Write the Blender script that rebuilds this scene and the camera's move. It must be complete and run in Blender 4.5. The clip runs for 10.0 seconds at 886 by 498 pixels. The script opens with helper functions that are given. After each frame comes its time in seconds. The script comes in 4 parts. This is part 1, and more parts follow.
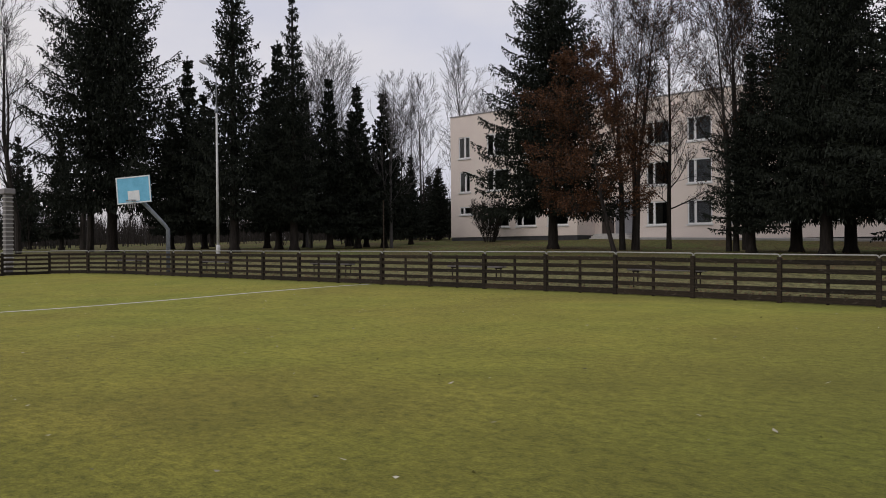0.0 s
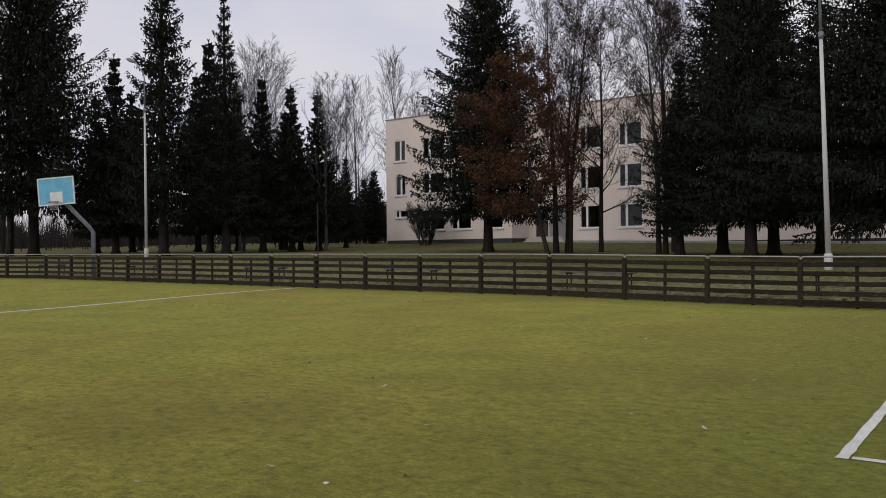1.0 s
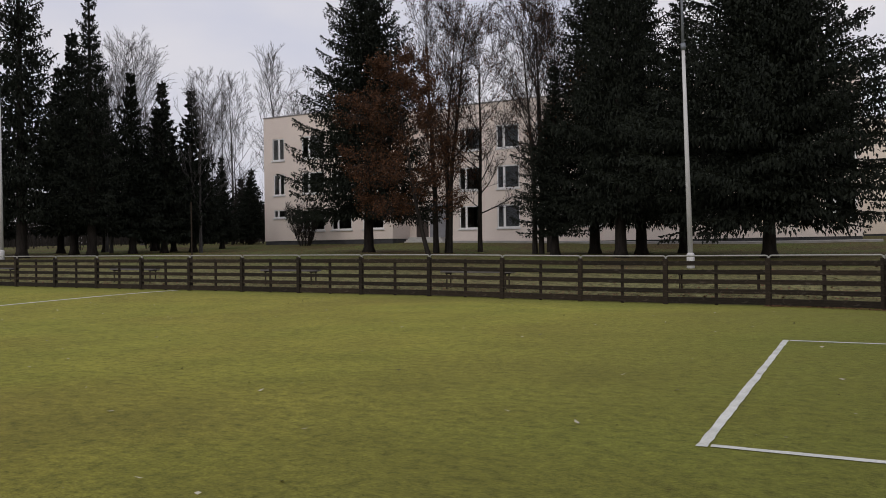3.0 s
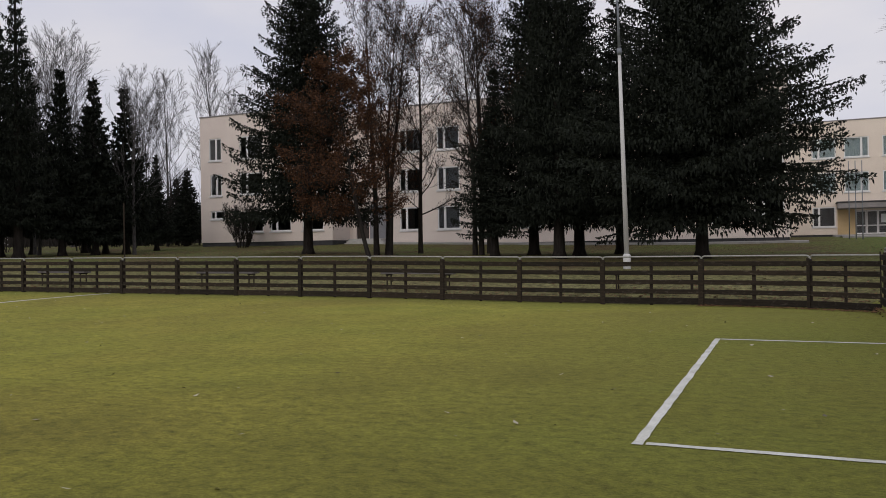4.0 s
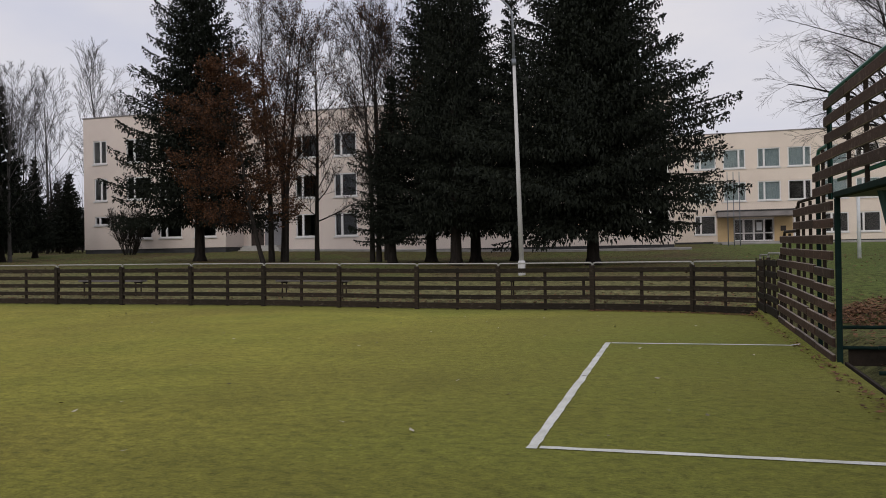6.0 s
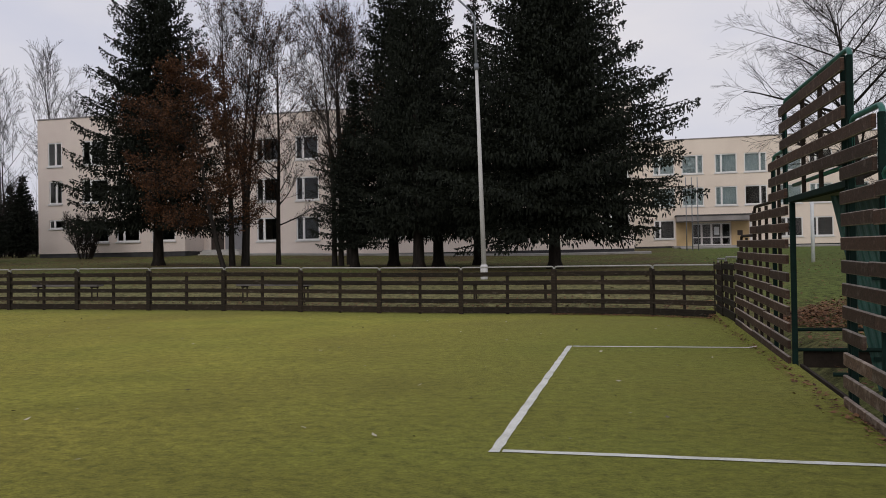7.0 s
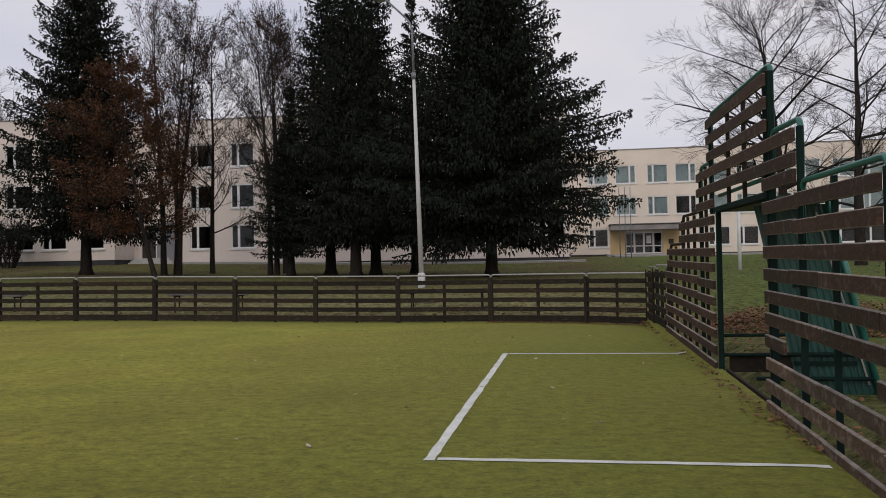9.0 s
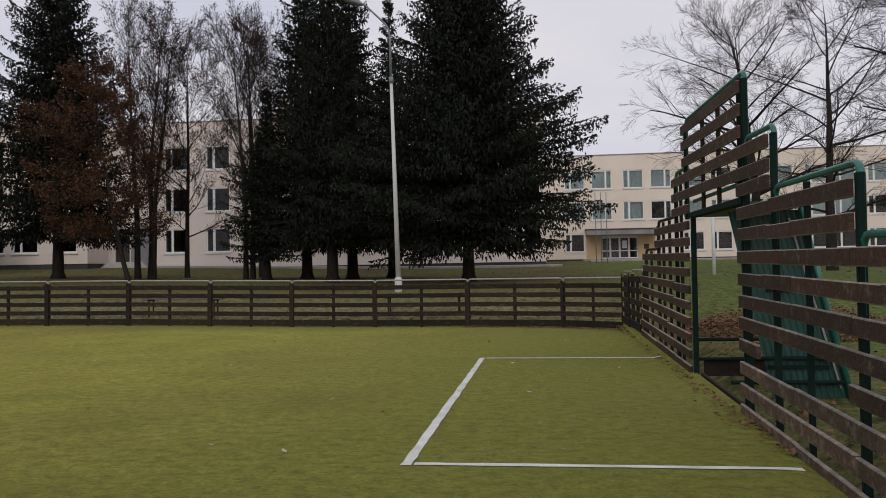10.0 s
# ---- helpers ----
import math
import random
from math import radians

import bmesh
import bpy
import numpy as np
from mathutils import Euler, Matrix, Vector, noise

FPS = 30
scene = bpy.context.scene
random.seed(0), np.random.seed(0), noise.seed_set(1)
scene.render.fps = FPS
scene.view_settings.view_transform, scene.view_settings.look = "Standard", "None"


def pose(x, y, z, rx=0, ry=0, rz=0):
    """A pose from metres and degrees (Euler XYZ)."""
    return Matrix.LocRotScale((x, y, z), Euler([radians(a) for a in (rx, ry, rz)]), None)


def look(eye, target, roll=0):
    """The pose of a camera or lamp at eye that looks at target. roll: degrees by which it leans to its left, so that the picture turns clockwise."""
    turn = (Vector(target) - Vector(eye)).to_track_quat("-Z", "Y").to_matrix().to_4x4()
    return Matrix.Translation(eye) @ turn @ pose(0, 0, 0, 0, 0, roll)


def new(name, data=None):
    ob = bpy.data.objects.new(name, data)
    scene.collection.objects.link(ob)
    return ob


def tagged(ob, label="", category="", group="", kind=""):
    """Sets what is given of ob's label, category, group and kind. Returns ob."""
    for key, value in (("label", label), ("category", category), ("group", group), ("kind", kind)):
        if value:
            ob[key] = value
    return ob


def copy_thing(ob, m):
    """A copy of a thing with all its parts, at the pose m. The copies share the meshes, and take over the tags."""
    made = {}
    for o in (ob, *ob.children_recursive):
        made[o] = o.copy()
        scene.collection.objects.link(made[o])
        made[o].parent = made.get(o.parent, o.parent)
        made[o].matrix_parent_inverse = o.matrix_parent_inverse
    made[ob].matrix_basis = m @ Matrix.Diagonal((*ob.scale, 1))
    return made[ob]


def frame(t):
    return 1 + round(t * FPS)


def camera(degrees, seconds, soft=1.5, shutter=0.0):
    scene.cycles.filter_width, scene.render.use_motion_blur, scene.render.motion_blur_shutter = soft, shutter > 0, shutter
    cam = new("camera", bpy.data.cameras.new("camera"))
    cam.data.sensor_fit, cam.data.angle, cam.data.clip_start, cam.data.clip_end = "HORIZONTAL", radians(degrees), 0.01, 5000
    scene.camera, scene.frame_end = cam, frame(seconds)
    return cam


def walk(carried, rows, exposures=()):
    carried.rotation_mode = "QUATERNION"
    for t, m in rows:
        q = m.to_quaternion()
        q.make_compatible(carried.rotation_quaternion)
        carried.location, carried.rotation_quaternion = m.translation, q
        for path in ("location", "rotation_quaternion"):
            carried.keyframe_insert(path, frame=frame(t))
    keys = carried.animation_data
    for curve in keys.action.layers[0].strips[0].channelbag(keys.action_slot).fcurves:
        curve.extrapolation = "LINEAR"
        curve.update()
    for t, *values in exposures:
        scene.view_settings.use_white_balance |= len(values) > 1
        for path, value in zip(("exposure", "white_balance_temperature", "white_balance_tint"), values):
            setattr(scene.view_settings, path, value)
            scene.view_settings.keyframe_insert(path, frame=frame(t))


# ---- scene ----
cam = camera(57.8, 10.0, soft=0.95)
PATH = [
    (0, (19.829, -19.923, 1.327), (18.527, -18.405, 1.325), -0.5),
    (0.5, (19.823, -19.891, 1.318), (18.578, -18.326, 1.323), -0.6),
    (1, (19.791, -19.838, 1.301), (18.614, -18.221, 1.306), -0.6),
    (1.5, (19.813, -19.866, 1.311), (18.705, -18.201, 1.315), -0.7),
    (2, (19.812, -19.817, 1.305), (18.763, -18.114, 1.31), -0.8),
    (2.5, (19.799, -19.822, 1.302), (18.81, -18.083, 1.306), -0.8),
    (4, (19.802, -19.798, 1.305), (19.01, -17.962, 1.309), -0.9),
    (4.5, (19.808, -19.79, 1.307), (19.083, -17.926, 1.314), -1.0),
    (5, (19.805, -19.784, 1.309), (19.139, -17.898, 1.318), -1.0),
    (5.5, (19.802, -19.763, 1.302), (19.195, -17.858, 1.315), -1.0),
    (7, (19.794, -19.737, 1.298), (19.332, -17.791, 1.324), -1.0),
    (7.5, (19.796, -19.731, 1.294), (19.371, -17.777, 1.325), -1.1),
    (8, (19.806, -19.74, 1.301), (19.421, -17.777, 1.338), -1.1),
    (8.5, (19.808, -19.738, 1.296), (19.462, -17.768, 1.337), -1.1),
    (9, (19.818, -19.751, 1.3), (19.508, -17.776, 1.344), -1.1),
    (9.5, (19.806, -19.743, 1.292), (19.526, -17.763, 1.34), -1.1),
    (10, (19.814, -19.747, 1.299), (19.561, -17.764, 1.353), -1.0),
]
walk(cam, [(t, look(eye, target, roll)) for t, eye, target, roll in PATH])

# ---- light ----
world = bpy.data.worlds.new("sky")
scene.world = world
world.use_nodes = True
wn, wl = world.node_tree.nodes, world.node_tree.links
for n in list(wn):
    wn.remove(n)
w_out = wn.new("ShaderNodeOutputWorld")
w_bg = wn.new("ShaderNodeBackground")
w_sky = wn.new("ShaderNodeTexSky")
w_sky.sky_type = "NISHITA"
w_sky.sun_disc = False
w_sky.sun_elevation = radians(24)
w_sky.sun_rotation = radians(165)
w_sky.dust_density = 4.0
w_gain = wn.new("ShaderNodeVectorMath")
w_gain.operation = "SCALE"
w_gain.inputs["Scale"].default_value = 0.09
w_co = wn.new("ShaderNodeTexCoord")
w_map = wn.new("ShaderNodeMapping")
w_map.inputs["Scale"].default_value = (1.0, 1.0, 2.6)
w_noise = wn.new("ShaderNodeTexNoise")
w_noise.inputs["Scale"].default_value = 2.2
w_noise.inputs["Detail"].default_value = 5.0
w_noise.inputs["Roughness"].default_value = 0.5
w_ramp = wn.new("ShaderNodeValToRGB")
w_ramp.color_ramp.elements[0].position = 0.32
w_ramp.color_ramp.elements[0].color = (0.62, 0.63, 0.75, 1)
w_ramp.color_ramp.elements[1].position = 0.66
w_ramp.color_ramp.elements[1].color = (0.83, 0.79, 0.81, 1)
w_mix = wn.new("ShaderNodeMixRGB")
w_mix.inputs[0].default_value = 0.88
wl.new(w_sky.outputs[0], w_gain.inputs[0])
wl.new(w_co.outputs["Generated"], w_map.inputs[0])
wl.new(w_map.outputs[0], w_noise.inputs["Vector"])
wl.new(w_noise.outputs[0], w_ramp.inputs[0])
wl.new(w_gain.outputs[0], w_mix.inputs[1])
wl.new(w_ramp.outputs[0], w_mix.inputs[2])
wl.new(w_mix.outputs[0], w_bg.inputs[0])
w_bg.inputs[1].default_value = 1.0
wl.new(w_bg.outputs[0], w_out.inputs[0])
sun = new("sun", bpy.data.lights.new("sun", "SUN"))
sun.data.energy, sun.data.angle, sun.data.color = 0.7, radians(25), (1.0, 0.95, 0.9)
sun.matrix_world = look((0, -60, 40), (12, 0, 0))


# ---- materials ----
def shader(name, rough=0.8, metal=0.0):
    m = bpy.data.materials.new(name)
    m.use_nodes = True
    b = m.node_tree.nodes["Principled BSDF"]
    b.inputs["Roughness"].default_value = rough
    b.inputs["Metallic"].default_value = metal
    return m, m.node_tree.nodes, m.node_tree.links, b


def noise_node(n, l, scale, detail=4.0, rough=0.6, stretch=None, kind="Object"):
    co = n.new("ShaderNodeTexCoord")
    t = n.new("ShaderNodeTexNoise")
    t.inputs["Scale"].default_value = scale
    t.inputs["Detail"].default_value = detail
    t.inputs["Roughness"].default_value = rough
    if stretch:
        mp = n.new("ShaderNodeMapping")
        mp.inputs["Scale"].default_value = stretch
        l.new(co.outputs[kind], mp.inputs[0])
        l.new(mp.outputs[0], t.inputs["Vector"])
    else:
        l.new(co.outputs[kind], t.inputs["Vector"])
    return t.outputs[0]


def ramp(n, l, value, stops):
    r = n.new("ShaderNodeValToRGB")
    e = r.color_ramp.elements
    while len(e) < len(stops):
        e.new(0.5)
    for k, (p, c) in zip(e, stops):
        k.position, k.color = p, (*c, 1)
    l.new(value, r.inputs[0])
    return r.outputs[0]


def blend(n, l, a, b, fac, mode="MIX"):
    m = n.new("ShaderNodeMixRGB")
    m.blend_type = mode
    for s, v in ((m.inputs[0], fac), (m.inputs[1], a), (m.inputs[2], b)):
        if isinstance(v, (int, float)):
            s.default_value = v
        elif isinstance(v, tuple):
            s.default_value = (*v, 1)
        else:
            l.new(v, s)
    return m.outputs[0]


def bumped(n, l, b, value, strength=0.3, distance=0.02):
    k = n.new("ShaderNodeBump")
    k.inputs["Strength"].default_value = strength
    k.inputs["Distance"].default_value = distance
    l.new(value, k.inputs["Height"])
    l.new(k.outputs[0], b.inputs["Normal"])


def simple(name, dark, light, scale=6.0, rough=0.7, metal=0.0, bump=0.15, stretch=None, per_object=0.0, fine=60.0):
    """Two-scale varied surface between a dark and a light base colour."""
    m, n, l, b = shader(name, rough, metal)
    big = noise_node(n, l, scale, stretch=stretch)
    small = noise_node(n, l, fine, 3.0, 0.7, stretch=stretch)
    c = ramp(n, l, big, [(0.3, dark), (0.7, light)])
    g = ramp(n, l, small, [(0.25, (0.72, 0.72, 0.72)), (0.75, (1.12, 1.12, 1.12))])
    c = blend(n, l, c, g, 1.0, "MULTIPLY")
    if per_object:
        o = n.new("ShaderNodeObjectInfo")
        v = ramp(n, l, o.outputs["Random"], [(0.0, (1 - per_object,) * 3), (1.0, (1 + per_object,) * 3)])
        c = blend(n, l, c, v, 1.0, "MULTIPLY")
    l.new(c, b.inputs["Base Color"])
    if bump:
        bumped(n, l, b, small, bump, 0.01)
    return m


def turf_material():
    m, n, l, b = shader("turf", 0.95)
    b.inputs["Specular IOR Level"].default_value = 0.1
    b.inputs["Sheen Weight"].default_value = 0.22
    b.inputs["Sheen Roughness"].default_value = 0.6
    b.inputs["Sheen Tint"].default_value = (0.90, 0.86, 0.28, 1)
    patch = noise_node(n, l, 0.16, 3.0, 0.55)
    blot = noise_node(n, l, 0.8, 5.0, 0.7)
    grain = noise_node(n, l, 8.5, 9.0, 0.82, stretch=(0.85, 1.05, 1))
    fibre = noise_node(n, l, 38.0, 6.0, 0.85, stretch=(0.75, 1.1, 1))
    # darker and greener towards the goal end and the far fence, yellower in the middle
    co = n.new("ShaderNodeTexCoord")
    xyz = n.new("ShaderNodeSeparateXYZ")
    l.new(co.outputs["Object"], xyz.inputs[0])
    def smooth(v, lo, hi):
        r = n.new("ShaderNodeMapRange")
        r.interpolation_type = "SMOOTHSTEP"
        r.inputs["From Min"].default_value, r.inputs["From Max"].default_value = lo, hi
        l.new(v, r.inputs["Value"])
        return r.outputs[0]
    edge = blend(n, l, smooth(xyz.outputs["X"], 13.0, 20.5), smooth(xyz.outputs["Y"], -2.6, 0.2), 1.0, "LIGHTEN")
    edge = blend(n, l, edge, ramp(n, l, blot, [(0.2, (0.35,) * 3), (0.8, (1.0,) * 3)]), 1.0, "MULTIPLY")
    c = ramp(n, l, patch, [(0.30, (0.130, 0.156, 0.019)), (0.45, (0.188, 0.190, 0.027)), (0.57, (0.188, 0.172, 0.027)), (0.70, (0.148, 0.126, 0.023))])
    c = blend(n, l, c, (0.064, 0.087, 0.013), edge)
    d = ramp(n, l, blot, [(0.28, (0.62, 0.64, 0.60)), (0.72, (1.20, 1.17, 1.20))])
    e = ramp(n, l, grain, [(0.36, (0.26, 0.27, 0.24)), (0.50, (0.98, 0.98, 0.98)), (0.66, (1.62, 1.56, 1.58))])
    f = ramp(n, l, fibre, [(0.32, (0.30, 0.30, 0.28)), (0.68, (1.7, 1.7, 1.7))])
    for k in (d, e, f):
        c = blend(n, l, c, k, 1.0, "MULTIPLY")
    l.new(c, b.inputs["Base Color"])
    bumped(n, l, b, fibre, 0.7, 0.02)
    return m


def grass_material():
    m, n, l, b = shader("rough_grass", 0.95)
    b.inputs["Specular IOR Level"].default_value = 0.1
    patch = noise_node(n, l, 0.22, 4.0, 0.6)
    fine = noise_node(n, l, 5.0, 8.0, 0.82)
    c = ramp(n, l, patch, [(0.34, (0.086, 0.066, 0.036)), (0.50, (0.094, 0.090, 0.036)), (0.68, (0.086, 0.106, 0.032))])
    co = n.new("ShaderNodeTexCoord")
    xyz = n.new("ShaderNodeSeparateXYZ")
    l.new(co.outputs["Object"], xyz.inputs[0])
    strip_y = n.new("ShaderNodeMapRange")
    strip_y.inputs["From Min"].default_value, strip_y.inputs["From Max"].default_value = 9.0, 2.0
    l.new(xyz.outputs["Y"], strip_y.inputs["Value"])
    west = n.new("ShaderNodeMapRange")
    west.inputs["From Min"].default_value, west.inputs["From Max"].default_value = 24.0, 19.0
    l.new(xyz.outputs["X"], west.inputs["Value"])
    # trampled straw-coloured grass along the benches
    worn = blend(n, l, strip_y.outputs[0], west.outputs[0], 1.0, "MULTIPLY")
    c = blend(n, l, c, (0.165, 0.160, 0.080), blend(n, l, worn, (0.8, 0.8, 0.8), 1.0, "MULTIPLY"))
    east = n.new("ShaderNodeMapRange")
    east.inputs["From Min"].default_value, east.inputs["From Max"].default_value = 21.0, 26.0
    east.inputs["To Max"].default_value = 0.7
    l.new(xyz.outputs["X"], east.inputs["Value"])
    c = blend(n, l, c, (0.082, 0.122, 0.028), east.outputs[0])
    f = ramp(n, l, fine, [(0.36, (0.22, 0.22, 0.22)), (0.64, (2.0, 1.95, 1.85))])
    l.new(blend(n, l, c, f, 1.0, "MULTIPLY"), b.inputs["Base Color"])
    bumped(n, l, b, fine, 0.8, 0.06)
    return m


def wood_material(name, dark, light, worn, lo):
    m, n, l, b = shader(name, 0.72)
    b.inputs["Specular IOR Level"].default_value = 0.3
    grain = noise_node(n, l, 4.0, 6.0, 0.7, stretch=(1.2, 9, 14))
    wear = noise_node(n, l, 5.5, 5.0, 0.7, stretch=(1, 2, 2))
    o = n.new("ShaderNodeObjectInfo")
    c = ramp(n, l, grain, [(0.3, dark), (0.7, light)])
    c = blend(n, l, c, worn, ramp(n, l, wear, [(lo, (0, 0, 0)), (0.78, (0.75, 0.75, 0.75))]))
    v = ramp(n, l, o.outputs["Random"], [(0.0, (0.72, 0.74, 0.76)), (1.0, (1.3, 1.22, 1.18))])
    l.new(blend(n, l, c, v, 1.0, "MULTIPLY"), b.inputs["Base Color"])
    bumped(n, l, b, grain, 0.4, 0.008)
    return m


def glass_material():
    m, n, l, b = shader("window_glass", 0.03)
    b.inputs["Base Color"].default_value = (0.82, 0.88, 0.9, 1)
    b.inputs["Transmission Weight"].default_value = 1.0
    b.inputs["IOR"].default_value = 1.32
    return m


def needle_material(name, a, c):
    m, n, l, b = shader(name, 0.75)
    b.inputs["Specular IOR Level"].default_value = 0.15
    g = n.new("ShaderNodeNewGeometry")
    l.new(ramp(n, l, g.outputs["Random Per Island"], [(0.0, a), (1.0, c)]), b.inputs["Base Color"])
    return m


TURF, GRASS, GLASS = turf_material(), grass_material(), glass_material()
WOOD = wood_material("stained_boards", (0.012, 0.010, 0.007), (0.036, 0.028, 0.020), (0.14, 0.125, 0.10), 0.56)
WOOD_GREY = wood_material("bleached_boards", (0.036, 0.022, 0.015), (0.125, 0.084, 0.058), (0.32, 0.275, 0.23), 0.50)
WOOD_OLD = wood_material("weathered_boards", (0.018, 0.010, 0.007), (0.074, 0.041, 0.028), (0.21, 0.17, 0.14), 0.55)
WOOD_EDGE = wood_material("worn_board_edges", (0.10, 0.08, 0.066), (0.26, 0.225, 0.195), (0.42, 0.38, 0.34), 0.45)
LINE = simple("line_paint", (0.55, 0.56, 0.50), (0.78, 0.79, 0.75), 3.0, 0.9, bump=0.4)
POST = simple("brown_painted_steel", (0.020, 0.015, 0.011), (0.040, 0.030, 0.023), 8, 0.6, per_object=0.2)
RAIL = simple("galvanised_rail", (0.26, 0.26, 0.24), (0.40, 0.40, 0.37), 9, 0.5, 0.2)
# rail green, its colour lightened for the sky reflected on the tubes
GREEN_SKYLIT = simple("skylit_green_paint", (0.016, 0.105, 0.082), (0.034, 0.180, 0.145), 7, 0.36, bump=0.1)
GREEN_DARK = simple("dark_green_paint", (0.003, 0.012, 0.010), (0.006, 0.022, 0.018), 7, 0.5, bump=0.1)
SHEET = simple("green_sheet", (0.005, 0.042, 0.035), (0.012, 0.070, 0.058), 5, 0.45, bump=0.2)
PLASTER = simple("cream_pink_plaster", (0.75, 0.655, 0.60), (0.82, 0.725, 0.66), 0.5, 0.9, bump=0.1, fine=25)
PLASTER_WARM = simple("cream_yellow_plaster", (0.76, 0.66, 0.57), (0.84, 0.74, 0.64), 0.5, 0.9, bump=0.1, fine=25)
PORCH = simple("ochre_plaster", (0.52, 0.38, 0.20), (0.62, 0.46, 0.26), 0.8, 0.9, bump=0.1)
GREYWALL = simple("grey_render", (0.20, 0.20, 0.22), (0.28, 0.28, 0.30), 0.8, 0.9)
PLINTH = simple("dark_plinth", (0.035, 0.035, 0.04), (0.07, 0.07, 0.075), 1.5, 0.85)
ROOF = simple("grey_roof_metal", (0.20, 0.19, 0.19), (0.30, 0.28, 0.28), 1.0, 0.5, 0.3)
FRAME = simple("white_window_frame", (0.78, 0.78, 0.78), (0.86, 0.86, 0.86), 3, 0.4, bump=0.0)
SILL = simple("white_sill", (0.62, 0.62, 0.62), (0.74, 0.74, 0.74), 3, 0.45, bump=0.0)
# unseen room surfaces; the gloom behind the panes is put into this dark colour
INSIDE = simple("dimmed_room_interior", (0.05, 0.05, 0.05), (0.09, 0.085, 0.08), 1, 0.9, bump=0.0)
CURTAIN = simple("pale_curtain", (0.30, 0.36, 0.36), (0.46, 0.52, 0.52), 1.5, 0.9, stretch=(6, 6, 1), bump=0.1)
DOOR = simple("dark_brown_door", (0.022, 0.014, 0.012), (0.04, 0.026, 0.02), 3, 0.5)
CONCRETE = simple("concrete", (0.36, 0.35, 0.33), (0.50, 0.49, 0.47), 2, 0.9, bump=0.25)
LAMPPOST = simple("whitewashed_concrete", (0.52, 0.52, 0.52), (0.66, 0.66, 0.66), 2, 0.85, bump=0.15, stretch=(4, 4, 0.5))
PAVING = simple("paving_concrete", (0.26, 0.25, 0.24), (0.38, 0.37, 0.36), 1.5, 0.9, bump=0.2)
LAMP = simple("lamp_housing", (0.16, 0.16, 0.17), (0.26, 0.26, 0.27), 5, 0.5, 0.3)
STEEL = simple("grey_blue_steel", (0.14, 0.16, 0.19), (0.24, 0.26, 0.29), 6, 0.5, 0.2)
BLUE = simple("sky_blue_board", (0.11, 0.40, 0.62), (0.17, 0.52, 0.76), 2.5, 0.55)
WHITE = simple("white_paint", (0.62, 0.66, 0.70), (0.78, 0.80, 0.82), 4, 0.55)
# dark plank with the sky's brightness on the seat tops put into its colour
BENCH = simple("sky_brightened_plank", (0.09, 0.082, 0.080), (0.19, 0.175, 0.17), 6, 0.45, stretch=(1, 8, 8))
NET = simple("net_cord", (0.35, 0.35, 0.36), (0.5, 0.5, 0.5), 8, 0.9, bump=0.0)
BARK = simple("dark_bark", (0.010, 0.008, 0.007), (0.030, 0.025, 0.021), 3.0, 0.95, bump=0.6, stretch=(3, 3, 0.7), fine=18)
BARK_GREY = simple("grey_bark", (0.014, 0.012, 0.010), (0.040, 0.034, 0.030), 2.0, 0.95, bump=0.5, stretch=(3, 3, 0.7), fine=18)
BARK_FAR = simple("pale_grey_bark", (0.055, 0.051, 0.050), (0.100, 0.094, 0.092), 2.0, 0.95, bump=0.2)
NEEDLE = needle_material("spruce_needles", (0.010, 0.013, 0.010), (0.020, 0.025, 0.017))
RUST = needle_material("rust_leaves", (0.030, 0.015, 0.009), (0.105, 0.048, 0.021))
LITTER = needle_material("fallen_leaves", (0.055, 0.026, 0.016), (0.230, 0.120, 0.062))
BITS = needle_material("pale_bits", (0.10, 0.09, 0.05), (0.62, 0.58, 0.46))


for dull in (GREEN_DARK, POST, WOOD, BARK, BARK_GREY):
    dull.node_tree.nodes["Principled BSDF"].inputs["Specular IOR Level"].default_value = 0.15
    dull.node_tree.nodes["Principled BSDF"].inputs["Roughness"].default_value = 0.8


# ---- mesh helpers ----
def mesh_of(name, verts, faces, mat):
    me = bpy.data.meshes.new(name)
    me.from_pydata(verts, [], faces)
    me.materials.append(mat)
    me.update()
    return me


def link(name, me, parent=None, label="", at=(0, 0, 0)):
    ob = new(name, me)
    ob.location = at
    if parent:
        ob.parent = parent
    if label:
        ob["label"] = label
    return ob


def part(name, bm, mat, parent=None, label="", smooth=False):
    me = bpy.data.meshes.new(name)
    bm.to_mesh(me)
    bm.free()
    me.materials.append(mat)
    if smooth:
        me.polygons.foreach_set("use_smooth", [True] * len(me.polygons))
    return link(name, me, parent, label)


def thing(name, label, category, at=(0, 0, 0), rz=0.0, group="", kind=""):
    e = new(name)
    e.matrix_basis = pose(*at, 0, 0, rz)
    e.empty_display_size = 0.2
    return tagged(e, label, category, group, kind)


def box(bm, x0, x1, y0, y1, z0, z1, bevel=0.0, m=None):
    vs = bmesh.ops.create_cube(bm, size=1.0)["verts"]
    bmesh.ops.transform(bm, verts=vs, matrix=Matrix.Translation(((x0 + x1) / 2, (y0 + y1) / 2, (z0 + z1) / 2)) @ Matrix.Diagonal((x1 - x0, y1 - y0, z1 - z0, 1)))
    if bevel:
        es = {e for v in vs for e in v.link_edges}
        r = bmesh.ops.bevel(bm, geom=list(es), offset=bevel, segments=1, affect="EDGES")
        vs = list({v for f in r["faces"] for v in f.verts} | {v for v in vs if v.is_valid})
    if m is not None:
        bmesh.ops.transform(bm, verts=[v for v in vs if v.is_valid], matrix=m)
    return bm


def boxed(*a, bevel=0.0):
    return box(bmesh.new(), *a, bevel=bevel)


